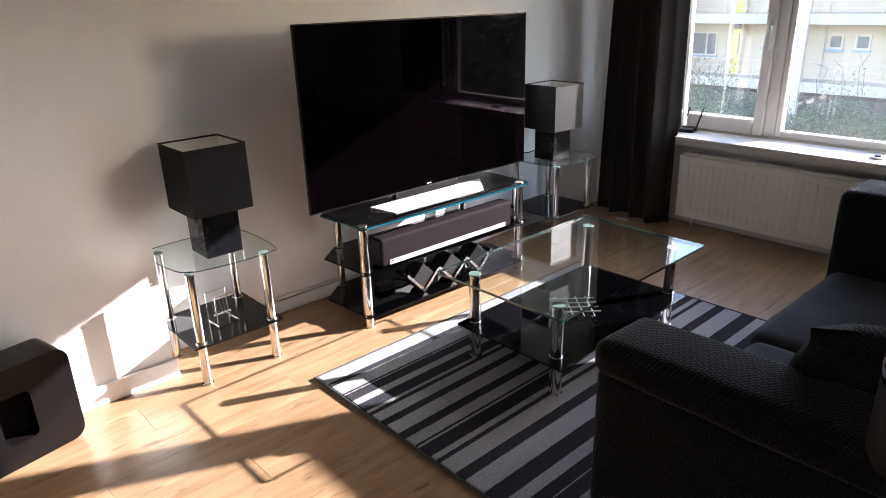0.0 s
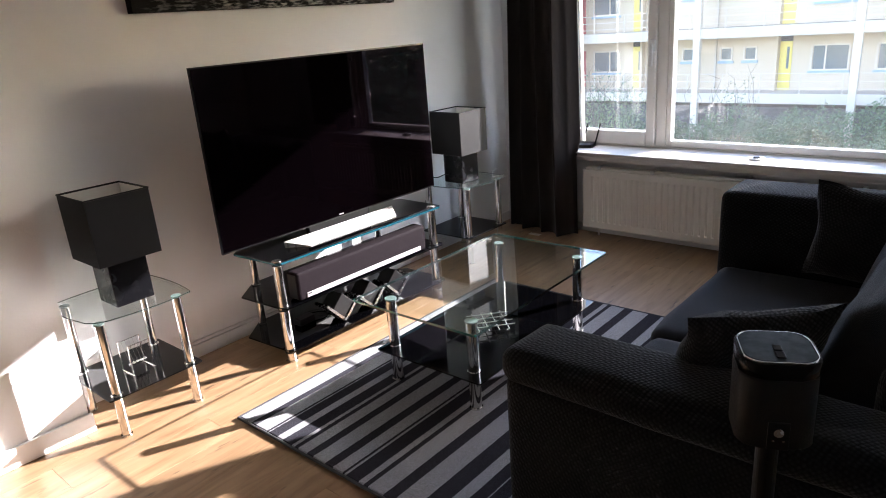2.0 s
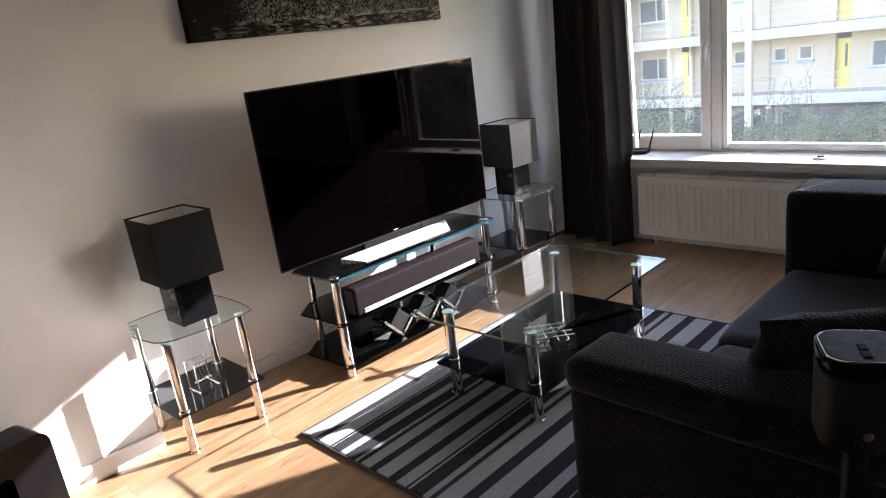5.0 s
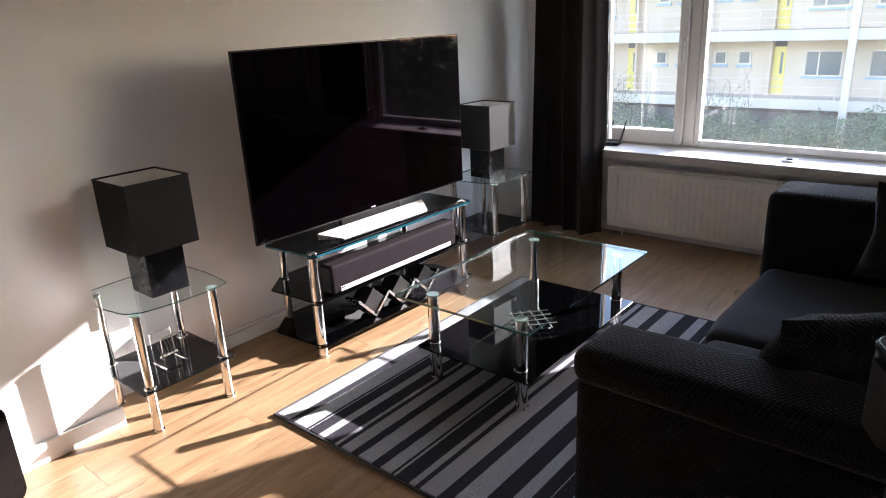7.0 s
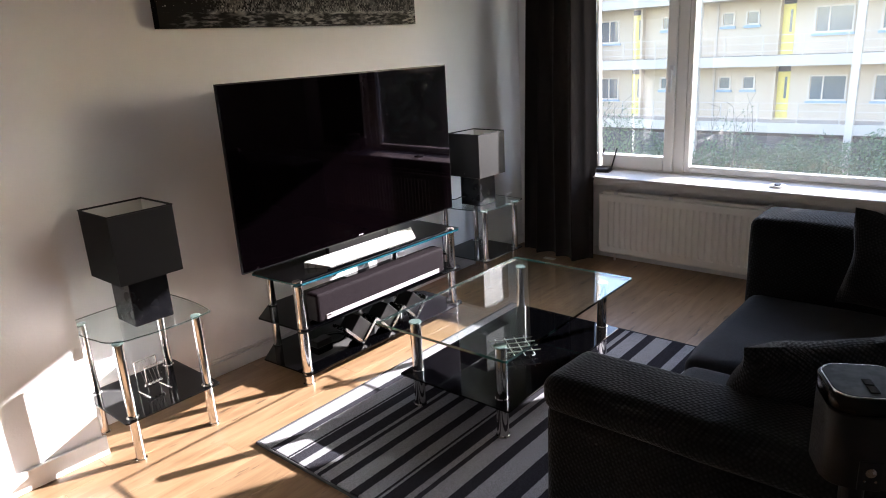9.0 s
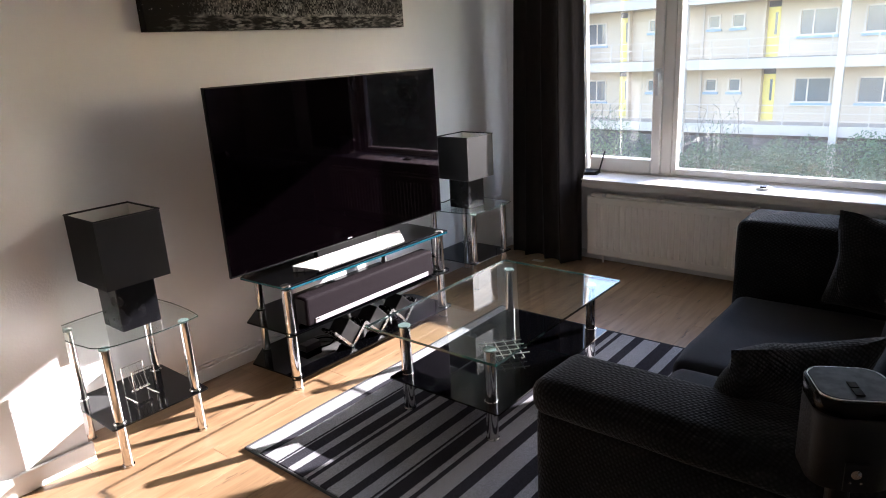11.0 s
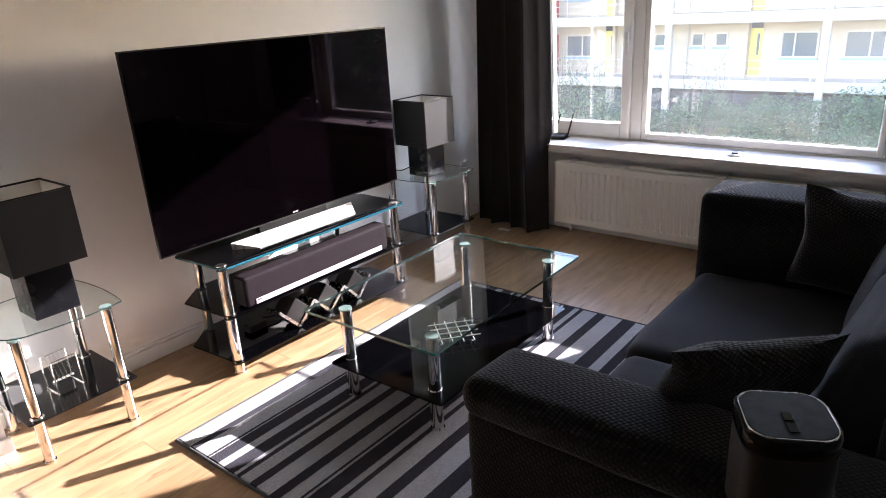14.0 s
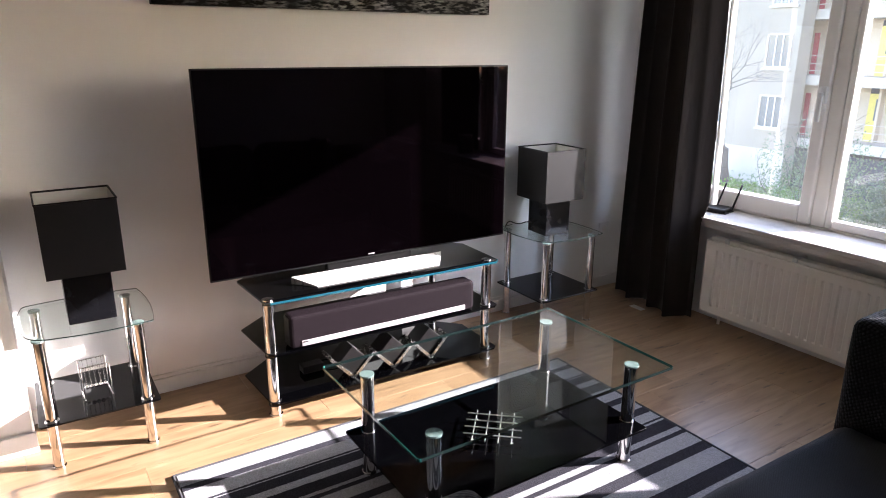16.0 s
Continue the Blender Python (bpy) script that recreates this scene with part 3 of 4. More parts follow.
# out of view: an added screen that keeps the low sun off the rug
blind = empty("pleated_blind", "unseen dark screen added over the lower half of the side sash to block the sun", "blind", kind="structure")
part("cloth", box((4.612, -0.225, 0.62), (4.615, 0.408, 1.40)), M_SUNBLOCK, blind)
part("bottom_bar", box((4.606, -0.225, 0.600), (4.621, 0.408, 0.620), 0.003), M_FRAME, blind)
part("top_bar", box((4.606, -0.225, 1.400), (4.621, 0.408, 1.418), 0.003), M_FRAME, blind)


# ---- radiator ----
def radiator(y0, y1):
    rad = empty("radiator", "white panel radiator with pressed vertical ribs under the sill", "radiator")
    bm = bmesh.new()
    xf, z0, z1 = 4.362, 0.065, 0.482
    prof = [(y0, xf + 0.012), (y0 + 0.004, xf + 0.003), (y0 + 0.012, xf)]
    y = y0 + 0.035
    while y < y1 - 0.05:
        prof += [(y, xf), (y + 0.006, xf + 0.006), (y + 0.014, xf + 0.006), (y + 0.020, xf)]
        y += 0.0415
    prof += [(y1 - 0.012, xf), (y1 - 0.004, xf + 0.003), (y1, xf + 0.012)]
    zs = [(z0, 0.010, 0), (z0 + 0.004, 0.002, 0), (z0 + 0.010, 0, 0), (z0 + 0.045, 0, 0), (z0 + 0.055, 0, 1), (z1 - 0.055, 0, 1), (z1 - 0.045, 0, 0), (z1 - 0.010, 0, 0), (z1 - 0.003, 0.002, 0), (z1, 0.010, 0)]
    grid = [[bm.verts.new((max(xf + dx, (x if rib or x > xf + 0.0061 or yy < y0 + 0.02 or yy > y1 - 0.02 else xf) ) , yy, z)) for yy, x in prof] for z, dx, rib in zs]
    for a, b in zip(grid, grid[1:]):
        for i in range(len(a) - 1):
            bm.faces.new((a[i], a[i + 1], b[i + 1], b[i]))
    part("front_panel", bm, M_RAD, rad)
    part("rear_panel", box((4.374, y0 + 0.002, 0.068), (4.428, y1 - 0.002, 0.478)), M_RAD, rad)
    part("top_grille", box((4.385, y0 + 0.02, 0.478), (4.435, y1 - 0.02, 0.497), 0.004), M_RAD, rad)
    for y in (y0 + 0.35, y0 + 0.95, y1 - 0.5, y1 - 0.12):
        part("bracket", box((4.376, y - 0.012, 0.478), (4.470, y + 0.012, 0.503), 0.003), M_WHITEPL, rad)
    for y in (y0 + 0.1, y1 - 0.1):
        part("pipe", rod((4.42, y, 0.0), (4.42, y, 0.09), 0.008), M_RAD, rad)
    return rad


radiator(0.30, 2.335)


# ---- curtain ----
def curtain(y_wall, way, width, bulge, label):
    """A hanging curtain from the wall side y_wall towards way (+1 or -1), with soft deep folds."""
    bm = bmesh.new()
    nu, nz = 110, 26
    grid = []
    for k in range(nz + 1):
        f = k / nz
        z = 0.012 + f * 2.42
        row = []
        for i in range(nu + 1):
            u = i / nu
            y = y_wall + way * (width * u * (1 - 0.08 * f) + 0.08 * f * (1 - u))
            ph = u * 2 * math.pi * 3.3 + 1.3 * noise.noise((u * 2.2, f * 0.9, 3.0 + way))
            x = 4.325 - 0.04 * u + (0.028 + 0.016 * (1 - f)) * math.sin(ph) + 0.018 * noise.noise((u * 5, f * 1.5, way))
            x -= bulge * math.exp(-((u - 0.74) / 0.13) ** 2) * (1 - 0.6 * f)
            y += 0.016 * math.cos(ph)
            turned = max(0.0, (u - 0.93) / 0.07)
            x += 0.085 * turned
            y -= way * width * 0.012 * turned
            row.append(bm.verts.new((min(x, 4.348 if z < 0.62 else 4.44), y, z)))
        grid.append(row)
    for a, b in zip(grid, grid[1:]):
        for i in range(nu):
            bm.faces.new((a[i], a[i + 1], b[i + 1], b[i]))
    edge = [r[-1].co.copy() for r in grid]
    ob = part("curtain", bm, M_CURTAIN, smooth=True)
    so = ob.modifiers.new("thickness", "SOLIDIFY")
    so.thickness = 0.004
    hem = bmesh.new()                              # a pale strip stands in for the sunlit edge at the window side
    ends = [r for r in edge if r.z > 0.62]
    rows = [[hem.verts.new((p.x + dx, p.y + way * dy, p.z)) for dx, dy in ((0.004, 0.004), (0.010, 0.011 + 0.005 * noise.noise((p.z * 4, 1.0, 2.0))), (0.05, 0.013), (0.052, 0.004))] for p in ends]
    for a, b in zip(rows, rows[1:]):
        for i in range(3):
            hem.faces.new((a[i], a[i + 1], b[i + 1], b[i]))
    part("lining", hem, M_LINING_LIT_EDGE, ob, "pale strip that paints in the curtain's sunlit edge", smooth=True)
    return tagged(ob, label, "curtain")


curtain(2.912, -1, 0.554, 0.05, "heavy dark brown floor-length curtain drawn to the corner")
tagged(part("curtain_tag", box((4.20, 2.60, 0.0), (4.24, 2.69, 0.003), 0.001), M_WHITEPL), "small white fabric tag on the floor below the curtain", "tag")


# ---- rug ----
RX0, RX1, RY0, RY1 = 1.525, 3.345, 1.0, 2.365
cuts = [2.365, 2.285, 2.250, 2.177, 2.166, 2.159, 2.105, 2.067, 2.012, 1.994, 1.975, 1.920, 1.885, 1.815, 1.768, 1.717, 1.704, 1.696, 1.632, 1.606, 1.582, 1.508, 1.462, 1.375, 1.305, 1.258, 1.212, 1.203, 1.150, 1.07]
rug = empty("rug", "flat-woven rug with grey and black stripes on the laminate floor", "rug", ((RX0 + RX1) / 2, (RY0 + RY1) / 2, 0))
hw, hh = (RX1 - RX0) / 2, (RY1 - RY0) / 2
M_RUG = rug_material("striped pile", [(RY1 - c) / (2 * hh) for c in cuts], hh)
part("carpet", box((-hw + 0.008, -hh + 0.008, 0.0), (hw - 0.008, hh - 0.008, 0.011), 0.003), M_RUG, rug)
bm = bmesh.new()
for a, b in (((-hw, -hh), (hw, -hh)), ((hw, -hh), (hw, hh)), ((hw, hh), (-hw, hh)), ((-hw, hh), (-hw, -hh))):
    rod((*a, 0.006), (*b, 0.006), 0.006, 8, bm)
part("binding", bm, M_RUGEDGE, rug, "dark stitched edge")


# ---- glass tables ----
def leg(parent, at, z1, radius, ring_z=None, cap=True):
    l = part("leg", cyl(at, radius, 0.008, z1 - 0.006, 28, r=0.002), M_CHROME, parent, smooth=True)
    part("foot", cyl(at, radius + 0.004, 0.0, 0.008, 24, r=0.002), M_CHROME, l, smooth=True)
    for z in ring_z or ():
        part("ring", cyl(at, radius + 0.006, z - 0.006, z + 0.006, 24, r=0.002), M_CHROME, l, smooth=True)
    if cap:
        part("cap", cyl(at, radius + 0.002, z1 - 0.006, z1, 24), M_CAP, l)
    return l


def side_table(at):
    t = empty("side_table", "small square clear glass side table on chrome legs", "side table", (*at, 0), group="side tables beside the television")
    for x in (-0.162, 0.162):
        for y in (-0.165, 0.165):
            leg(t, (x, y), 0.506, 0.019, (0.186,))
    o = round_rect(-0.205, -0.200, 0.215, 0.205, (0.012, 0.03, 0.10, 0.012), 10, 0.016)
    g = part("glass_top", slab(o, 0.507, 0.516), M_GLASS, t, "clear glass top with bowed sides")
    g.visible_shadow = False
    part("glass_edge", rim(o, 0.5112, 0.5150), M_THINEDGE, g)
    part("shelf", slab(round_rect(-0.205, -0.2, 0.205, 0.205, 0.012, 3), 0.182, 0.189, 0.001), M_BLACKGLASS, t, "black glass shelf")
    return t


table_a = side_table((1.348, 2.825))
table_b = copy_thing(table_a, pose(3.665, 2.835, 0))


def coffee_table():
    t = empty("coffee_table", "low clear glass coffee table on chrome legs, standing on the rug", "coffee table", (2.545, 1.80, 0.011), turn=0.6)
    for x, y in ((-0.405, 0.220), (-0.405, -0.220), (0.430, 0.240), (0.430, -0.222)):
        leg(t, (x, y), 0.392, 0.024, (0.164,))
    o = round_rect(-0.522, -0.328, 0.525, 0.334, 0.01, 3)
    g = part("glass_top", slab(o, 0.3925, 0.4025), M_GLASS, t, "clear glass top with a green edge")
    g.visible_shadow = False
    edge = part("glass_edge", rim(o, 0.3925, 0.4025), M_CLEAREDGE, g)
    edge.data.materials.append(M_GLASSEDGE)        # the short ends look along the whole plate and show its green
    for f in edge.data.polygons:
        if abs(f.center.x) > 0.5:
            f.material_index = 1
    part("shelf", slab(round_rect(-0.478, -0.302, 0.450, 0.262, 0.01, 3), 0.160, 0.168, 0.001), M_BLACKGLASS, t, "black glass lower shelf")
    return t


coffee_table()


def tv_stand():
    t = empty("tv_stand", "three-tier black glass television stand on thick chrome legs", "tv stand")
    for x, y in ((1.985, 2.598), (3.045, 2.573), (2.09, 2.975), (2.975, 2.965)):
        l = leg(t, (x, y), 0.503, 0.024 if y < 2.8 else 0.02, cap=False)
        for z in (0.06, 0.282):
            part("collar", cyl((x, y), 0.027 if y < 2.8 else 0.023, z - 0.013, z - 0.005, 24, r=0.001), M_PLASTIC, l)
            part("collar", cyl((x, y), 0.027 if y < 2.8 else 0.023, z + 0.005, z + 0.009, 24, r=0.001), M_PLASTIC, l)
        part("cap", cyl((x, y), 0.024 if y < 2.8 else 0.02, 0.5165, 0.520, 24, r=0.001), M_CHROME, l)
    o = [(1.965, 2.575), (1.985, 2.560), (3.075, 2.533), (3.098, 2.552), (3.105, 2.865), (2.975, 3.005), (2.095, 3.015), (1.945, 2.892)]
    for name, z in (("top", 0.504), ("shelf", 0.278), ("shelf", 0.056)):
        s = part(name, slab(o, z, z + 0.0115 if name == "top" else z + 0.009, 0.001), M_BLACKGLASS, t, "black glass plate")
        if name == "top":
            part("glass_edge", rim(o, z + 0.001, z + 0.0105), M_EDGE_REFLECTION, s, "polished edge with the blue sky reflection painted in")
    return t


# the blue is a mirrored sky put into the rim's colour; the plate is black
M_EDGE_REFLECTION = material("edge with painted sky reflection", (0.008, 0.066, 0.098), 0.12, spec=0.9)
tv_stand()


# ---- television ----
def television():
    tv = empty("television", "large slim flat television with a dark glossy screen", "television", (2.527, 2.73, 0), turn=-0.8)
    w = 1.449 / 2
    part("screen", box((-w + 0.006, -0.006, 0.586), (w - 0.006, -0.003, 1.404), 0.0), M_SCREEN, tv, "black glossy screen")
    part("panel", box((-w, -0.0028, 0.578), (w, 0.012, 1.410), 0.002), M_BEZEL, tv, "thin black panel")
    part("electronics_box", box((-0.55, 0.012, 0.60), (0.55, 0.05, 1.02), 0.008), M_PLASTIC, tv)
    part("neck", box((-0.22, 0.014, 0.5165), (0.20, 0.045, 0.62), 0.004), M_PLASTIC, tv)
    bm = bmesh.new()
    front, rear = [(-0.312, -0.104), (0.280, -0.110)], [(-0.395, -0.008), (0.350, -0.010)]
    lo = [bm.verts.new((x, y, 0.5165)) for x, y in front + rear[::-1]]
    hi = [bm.verts.new((x, y, z)) for (x, y), z in zip(front + rear[::-1], (0.520, 0.520, 0.548, 0.548))]
    bm.faces.new(lo[::-1])
    bm.faces.new(hi)
    for i in range(4):
        bm.faces.new((lo[i], lo[(i + 1) % 4], hi[(i + 1) % 4], hi[i]))
    part("foot", bm, M_FOOT, tv, "white satin sloping foot")
    part("badge", box((-0.030, -0.0075, 0.592), (0.000, -0.006, 0.597)), M_SILVER, tv)
    return tv


television()


def soundbar():
    s = empty("soundbar", "long dark cloth soundbar with a silver strip on the middle shelf", "soundbar", (2.51, 2.588, 0.288), turn=-0.9)
    part("body", box((-0.45, -0.03, 0.002), (0.45, 0.058, 0.145), 0.014, 3), M_GRILLE, s)
    part("strip", box((-0.405, -0.0335, 0.010), (0.40, -0.028, 0.034), 0.0015), M_SILVER, s, "silver front strip")
    part("badge", box((-0.400, -0.0345, 0.026), (-0.378, -0.0330, 0.031)), M_PLASTIC, s)
    e = part("end_cap", box((-0.4525, -0.020, 0.012), (-0.448, 0.046, 0.133), 0.002), M_PLASTIC, s)
    part("end_cap", box((0.448, -0.020, 0.012), (0.4525, 0.046, 0.133), 0.002), M_PLASTIC, s)
    return s


soundbar()


def table_lamp(at, top):
    z0 = 0.5165
    l = empty("table_lamp", "table lamp with a black cube base and a square black shade", "table lamp", (*at, z0), group="cube lamps beside the television")
    part("base", box((-0.079, -0.079, 0.0), (0.079, 0.079, 0.178), 0.003), M_LAMPBASE, l)
    part("neck", cyl((0, 0), 0.012, 0.178, 0.215), M_CHROME, l)
    h, s0, s1 = 0.127, 0.192, top - z0
    sh = part("shade", box((-h, -h, s0), (h, h, s1), 0.0), M_SHADE, l, "square black fabric shade")
    me = sh.data
    b = bmesh.new()
    b.from_mesh(me)
    bmesh.ops.delete(b, geom=[f for f in b.faces if abs(f.normal.z) > 0.9], context="FACES")
    b.to_mesh(me)
    b.free()
    so = sh.modifiers.new("thickness", "SOLIDIFY")
    so.thickness, so.offset = 0.002, -1
    li = part("lining", box((-h + 0.003, -h + 0.003, s0 + 0.003), (h - 0.003, h - 0.003, s1 - 0.004)), M_LINING_LIT_EDGE, l, "white inner lining")
    b = bmesh.new()
    b.from_mesh(li.data)
    bmesh.ops.delete(b, geom=[f for f in b.faces if abs(f.normal.z) > 0.9], context="FACES")
    b.to_mesh(li.data)
    b.free()
    so = li.modifiers.new("thickness", "SOLIDIFY")
    so.thickness, so.offset = 0.001, -1
    bm = bmesh.new()
    for a, c in (((-h, -h), (h, -h)), ((h, -h), (h, h)), ((h, h), (-h, h)), ((-h, h), (-h, -h))):
        rod((*a, s1), (*c, s1), 0.0032, 6, bm)
    part("wire_rim", bm, M_SHADE, l)
    bm = rod((-h, 0, s0 + 0.02), (h, 0, s0 + 0.02), 0.002, 6)
    rod((0, -h, s0 + 0.02), (0, h, s0 + 0.02), 0.002, 6, bm)
    part("spider", bm, M_CHROME, l)
    part("bulb", sphere((0, 0, s0 + 0.075), 0.028), M_WHITEPL, l, smooth=True)
    return l


lamp_a = table_lamp((1.371, 2.797), 0.977)
copy_thing(lamp_a, pose(3.64, 2.82, 0.5165, 0, 0, -2.5))

# ---- picture ----
pic = empty("canvas_picture", "wide canvas print of a black and white city skyline at night", "picture", (2.543, 3.02, 1.91))
part("canvas", box((-0.797, -0.018, -0.265), (0.797, 0.028, 0.265), 0.002), print_material("skyline print"), pic)


# ---- sofa ----
def sofa():
    s = empty("sofa", "low two-arm sofa in charcoal woven fabric with loose cushions", "sofa")
    part("base", soft_box((1.90, 0.10, 0.05), (3.36, 0.96, 0.22), 0.03), M_SOFA, s, smooth=True)
    a = part("arm", soft_box((1.708, 0.06, 0.03), (1.945, 1.108, 0.515), 0.03, (0.006, 0.0, 0.0), 22, 1, 0.004), M_SOFA, s, smooth=True)
    part("arm_pad", soft_box((1.698, 0.05, 0.488), (1.958, 1.118, 0.600), 0.045, (0.012, 0.006, 0.012), 22, 11, 0.007), M_SOFA, a, "padded top of the arm", smooth=True)
    part("arm", soft_box((3.315, 0.06, 0.03), (3.62, 1.045, 0.702), 0.04, (0.01, 0.0, 0.01), 22, 2, 0.004), M_SOFA, s, smooth=True)
    part("back", soft_box((2.0, -0.02, 0.05), (3.32, 0.22, 0.66), 0.06, (0, 0.01, 0.01), 18, 3, 0.004), M_SOFA, s, smooth=True)
    part("seat_cushion", soft_box((1.965, 0.22, 0.215), (2.495, 0.985, 0.355), 0.04, (0, 0.01, 0.02), 16, 4, 0.006), M_SEAT, s, "blue-grey seat cushion", smooth=True)
    part("seat_cushion", soft_box((2.497, 0.22, 0.215), (3.313, 1.015, 0.365), 0.05, (0, 0.012, 0.02), 20, 5, 0.006), M_SEAT, s, "blue-grey seat cushion", smooth=True)
    for x0, x1, k in ((2.08, 2.66, 6), (2.68, 3.26, 7)):
        b = part("back_cushion", soft_box((-(x1 - x0) / 2, -0.10, -0.2), ((x1 - x0) / 2, 0.10, 0.22), 0.07, (0.01, 0.03, 0.02), 18, k, 0.012), M_SEAT, s, "blue-grey back cushion", smooth=True)
        b.matrix_basis = pose((x0 + x1) / 2, 0.255, 0.545, 16, 0, 0)
    for x in (1.80, 3.52):
        for y in (0.14, 1.04):
            part("foot", cyl((x, y), 0.022, 0.0, 0.034), M_PLASTIC, s)
    return s


sofa()
p = part("pillow", pillow_mesh(0.42, 0.43, 0.14, seed=1), M_PILLOW, smooth=True)
p.matrix_basis = pose(3.185, 0.425, 0.610, 78, 0, 94) @ Matrix.Rotation(radians(5), 4, "Z")
tagged(p, "dark ribbed throw pillow leaning against the sofa arm", "pillow")
p = part("pillow", pillow_mesh(0.42, 0.43, 0.13, seed=2), M_PILLOW, smooth=True)
u, v = Vector((0.69, -0.72, 0)).normalized(), Vector((-0.14, -0.135, 0.38)).normalized()
p.matrix_basis = Matrix.Translation((2.065, 0.535, 0.565)) @ Matrix((u, v, u.cross(v))).transposed().to_4x4()
tagged(p, "dark ribbed throw pillow leaning in the corner of the sofa", "pillow")


# ---- loudspeakers ----
def small_speaker(name, at, turn, label, stand):
    s = empty(name, label, "speaker", at, turn)
    body = bmesh.new()
    o = round_rect(-0.062, -0.062, 0.062, 0.062, 0.034, 8, 0.003)
    part("body", slab(o, 0.0, 0.128, 0.002, body), M_SPEAKER, s, "dark metal grille", smooth=True)
    part("band", slab(round_rect(-0.0625, -0.0625, 0.0625, 0.0625, 0.034, 8, 0.003), 0.130, 0.158, 0.003), M_GLOSSBLACK, s, smooth=True)
    part("top_plate", slab(round_rect(-0.056, -0.056, 0.056, 0.056, 0.03, 8, 0.003), 0.158, 0.161, 0.001), M_TOPPLATE, s, "black top plate")
    part("rim", rim(round_rect(-0.058, -0.058, 0.058, 0.058, 0.032, 8, 0.003), 0.157, 0.1608, 0.0006), M_STEEL, s, "thin bright rim")
    part("button", box((-0.045, -0.006, 0.161), (-0.022, 0.008, 0.163), 0.001), M_GLOSSBLACK, s)
    part("button", box((-0.018, -0.006, 0.161), (0.002, 0.008, 0.163), 0.001), M_GLOSSBLACK, s)
    bp = part("socket_panel", box((-0.0655, -0.017, 0.0), (-0.060, 0.017, 0.052), 0.001), M_PLASTIC, s, "black socket panel")
    part("logo", rod((-0.0665, 0.0, 0.033), (-0.0652, 0.0, 0.033), 0.008, 20), M_STEEL, bp, "round silver mark")
    part("screw", rod((-0.0665, 0.008, 0.018), (-0.0652, 0.008, 0.018), 0.002, 8), M_STEEL, bp)
    part("screw", rod((-0.0665, -0.008, 0.018), (-0.0652, -0.008, 0.018), 0.002, 8), M_STEEL, bp)
    if stand:
        s.scale = (1.04, 1.04, 1.04)
        z = -at[2] / 1.04
        part("mount", cyl((0, 0), 0.03, -0.008, 0.0), M_PLASTIC, s)
        part("pole", cyl((0, 0), 0.019, z + 0.012, -0.008), M_PLASTIC, s, "black stand pole")
        part("base_plate", cyl((0, 0), 0.13, z, z + 0.012, 40, r=0.003), M_PLASTIC, s, "round black base plate")
    return s


small_speaker("speaker_stand", (1.455, 0.312, 0.769), 27, "small dark loudspeaker on a black pole stand beside the sofa", True)
small_speaker("sill_speaker", (4.50, 0.375, 0.6), 20, "small dark loudspeaker standing on the window sill", False)


def subwoofer():
    s = empty("subwoofer", "glossy black subwoofer with a slot through its middle, on the floor", "subwoofer", (0.505, 2.60, 0.0), turn=13)
    w, h, d = 0.205, 0.378, 0.158
    bm = bmesh.new()

    def ring(x0, z0, x1, z1, r):
        return round_rect(x0, z0, x1, z1, r, 6)
    outer = ring(-w, 0.004, w, h, 0.05)
    inner = ring(-0.055, 0.095, 0.055, 0.275, 0.022)
    loops = []
    for pts, y in ((outer, 0.0), (outer, d), (inner, d), (inner, 0.0)):
        loops.append([bm.verts.new((x, y, z)) for x, z in pts])
    k = len(outer)
    for a in range(4):
        p, q = loops[a], loops[(a + 1) % 4]
        for i in range(k):
            bm.faces.new((p[i], p[(i + 1) % k], q[(i + 1) % k], q[i]))
    part("body", bm, M_GLOSSBLACK, s)
    part("slot_liner", box((-0.054, 0.07, 0.098), (0.054, 0.085, 0.272)), M_GRILLE, s)
    for x in (-0.12, 0.12):
        part("foot", box((x - 0.03, 0.03, 0.0), (x + 0.03, d - 0.03, 0.004)), M_PLASTIC, s)
    return s


subwoofer()


# ---- small things ----
def cradle(at, turn):
    c = empty("newtons_cradle", "small chrome pendulum toy with five steel balls on the glass shelf", "desk toy", at, turn)
    for y in (-0.04, 0.04):
        bm = rod((-0.048, y, 0.0), (-0.048, y, 0.135), 0.0022, 8)
        rod((0.048, y, 0.0), (0.048, y, 0.135), 0.0022, 8, bm)
        rod((-0.048, y, 0.135), (0.048, y, 0.135), 0.0022, 8, bm)
        part("frame", bm, M_CHROME, c)
    for x in (-0.048, 0.048):
        part("foot_rail", rod((x, -0.05, 0.003), (x, 0.05, 0.003), 0.003, 8), M_CHROME, c)
    for i in range(5):
        x = (i - 2) * 0.0165
        b = part("ball", sphere((x, 0, 0.035), 0.0082, seg=16), M_CHROME, c, smooth=True)
        bm = rod((x, 0, 0.042), (x, -0.04, 0.135), 0.0006, 4)
        rod((x, 0, 0.042), (x, 0.04, 0.135), 0.0006, 4, bm)
        part("string", bm, M_STEEL, b)
    return c


cradle((1.35, 2.80, 0.189), 4)


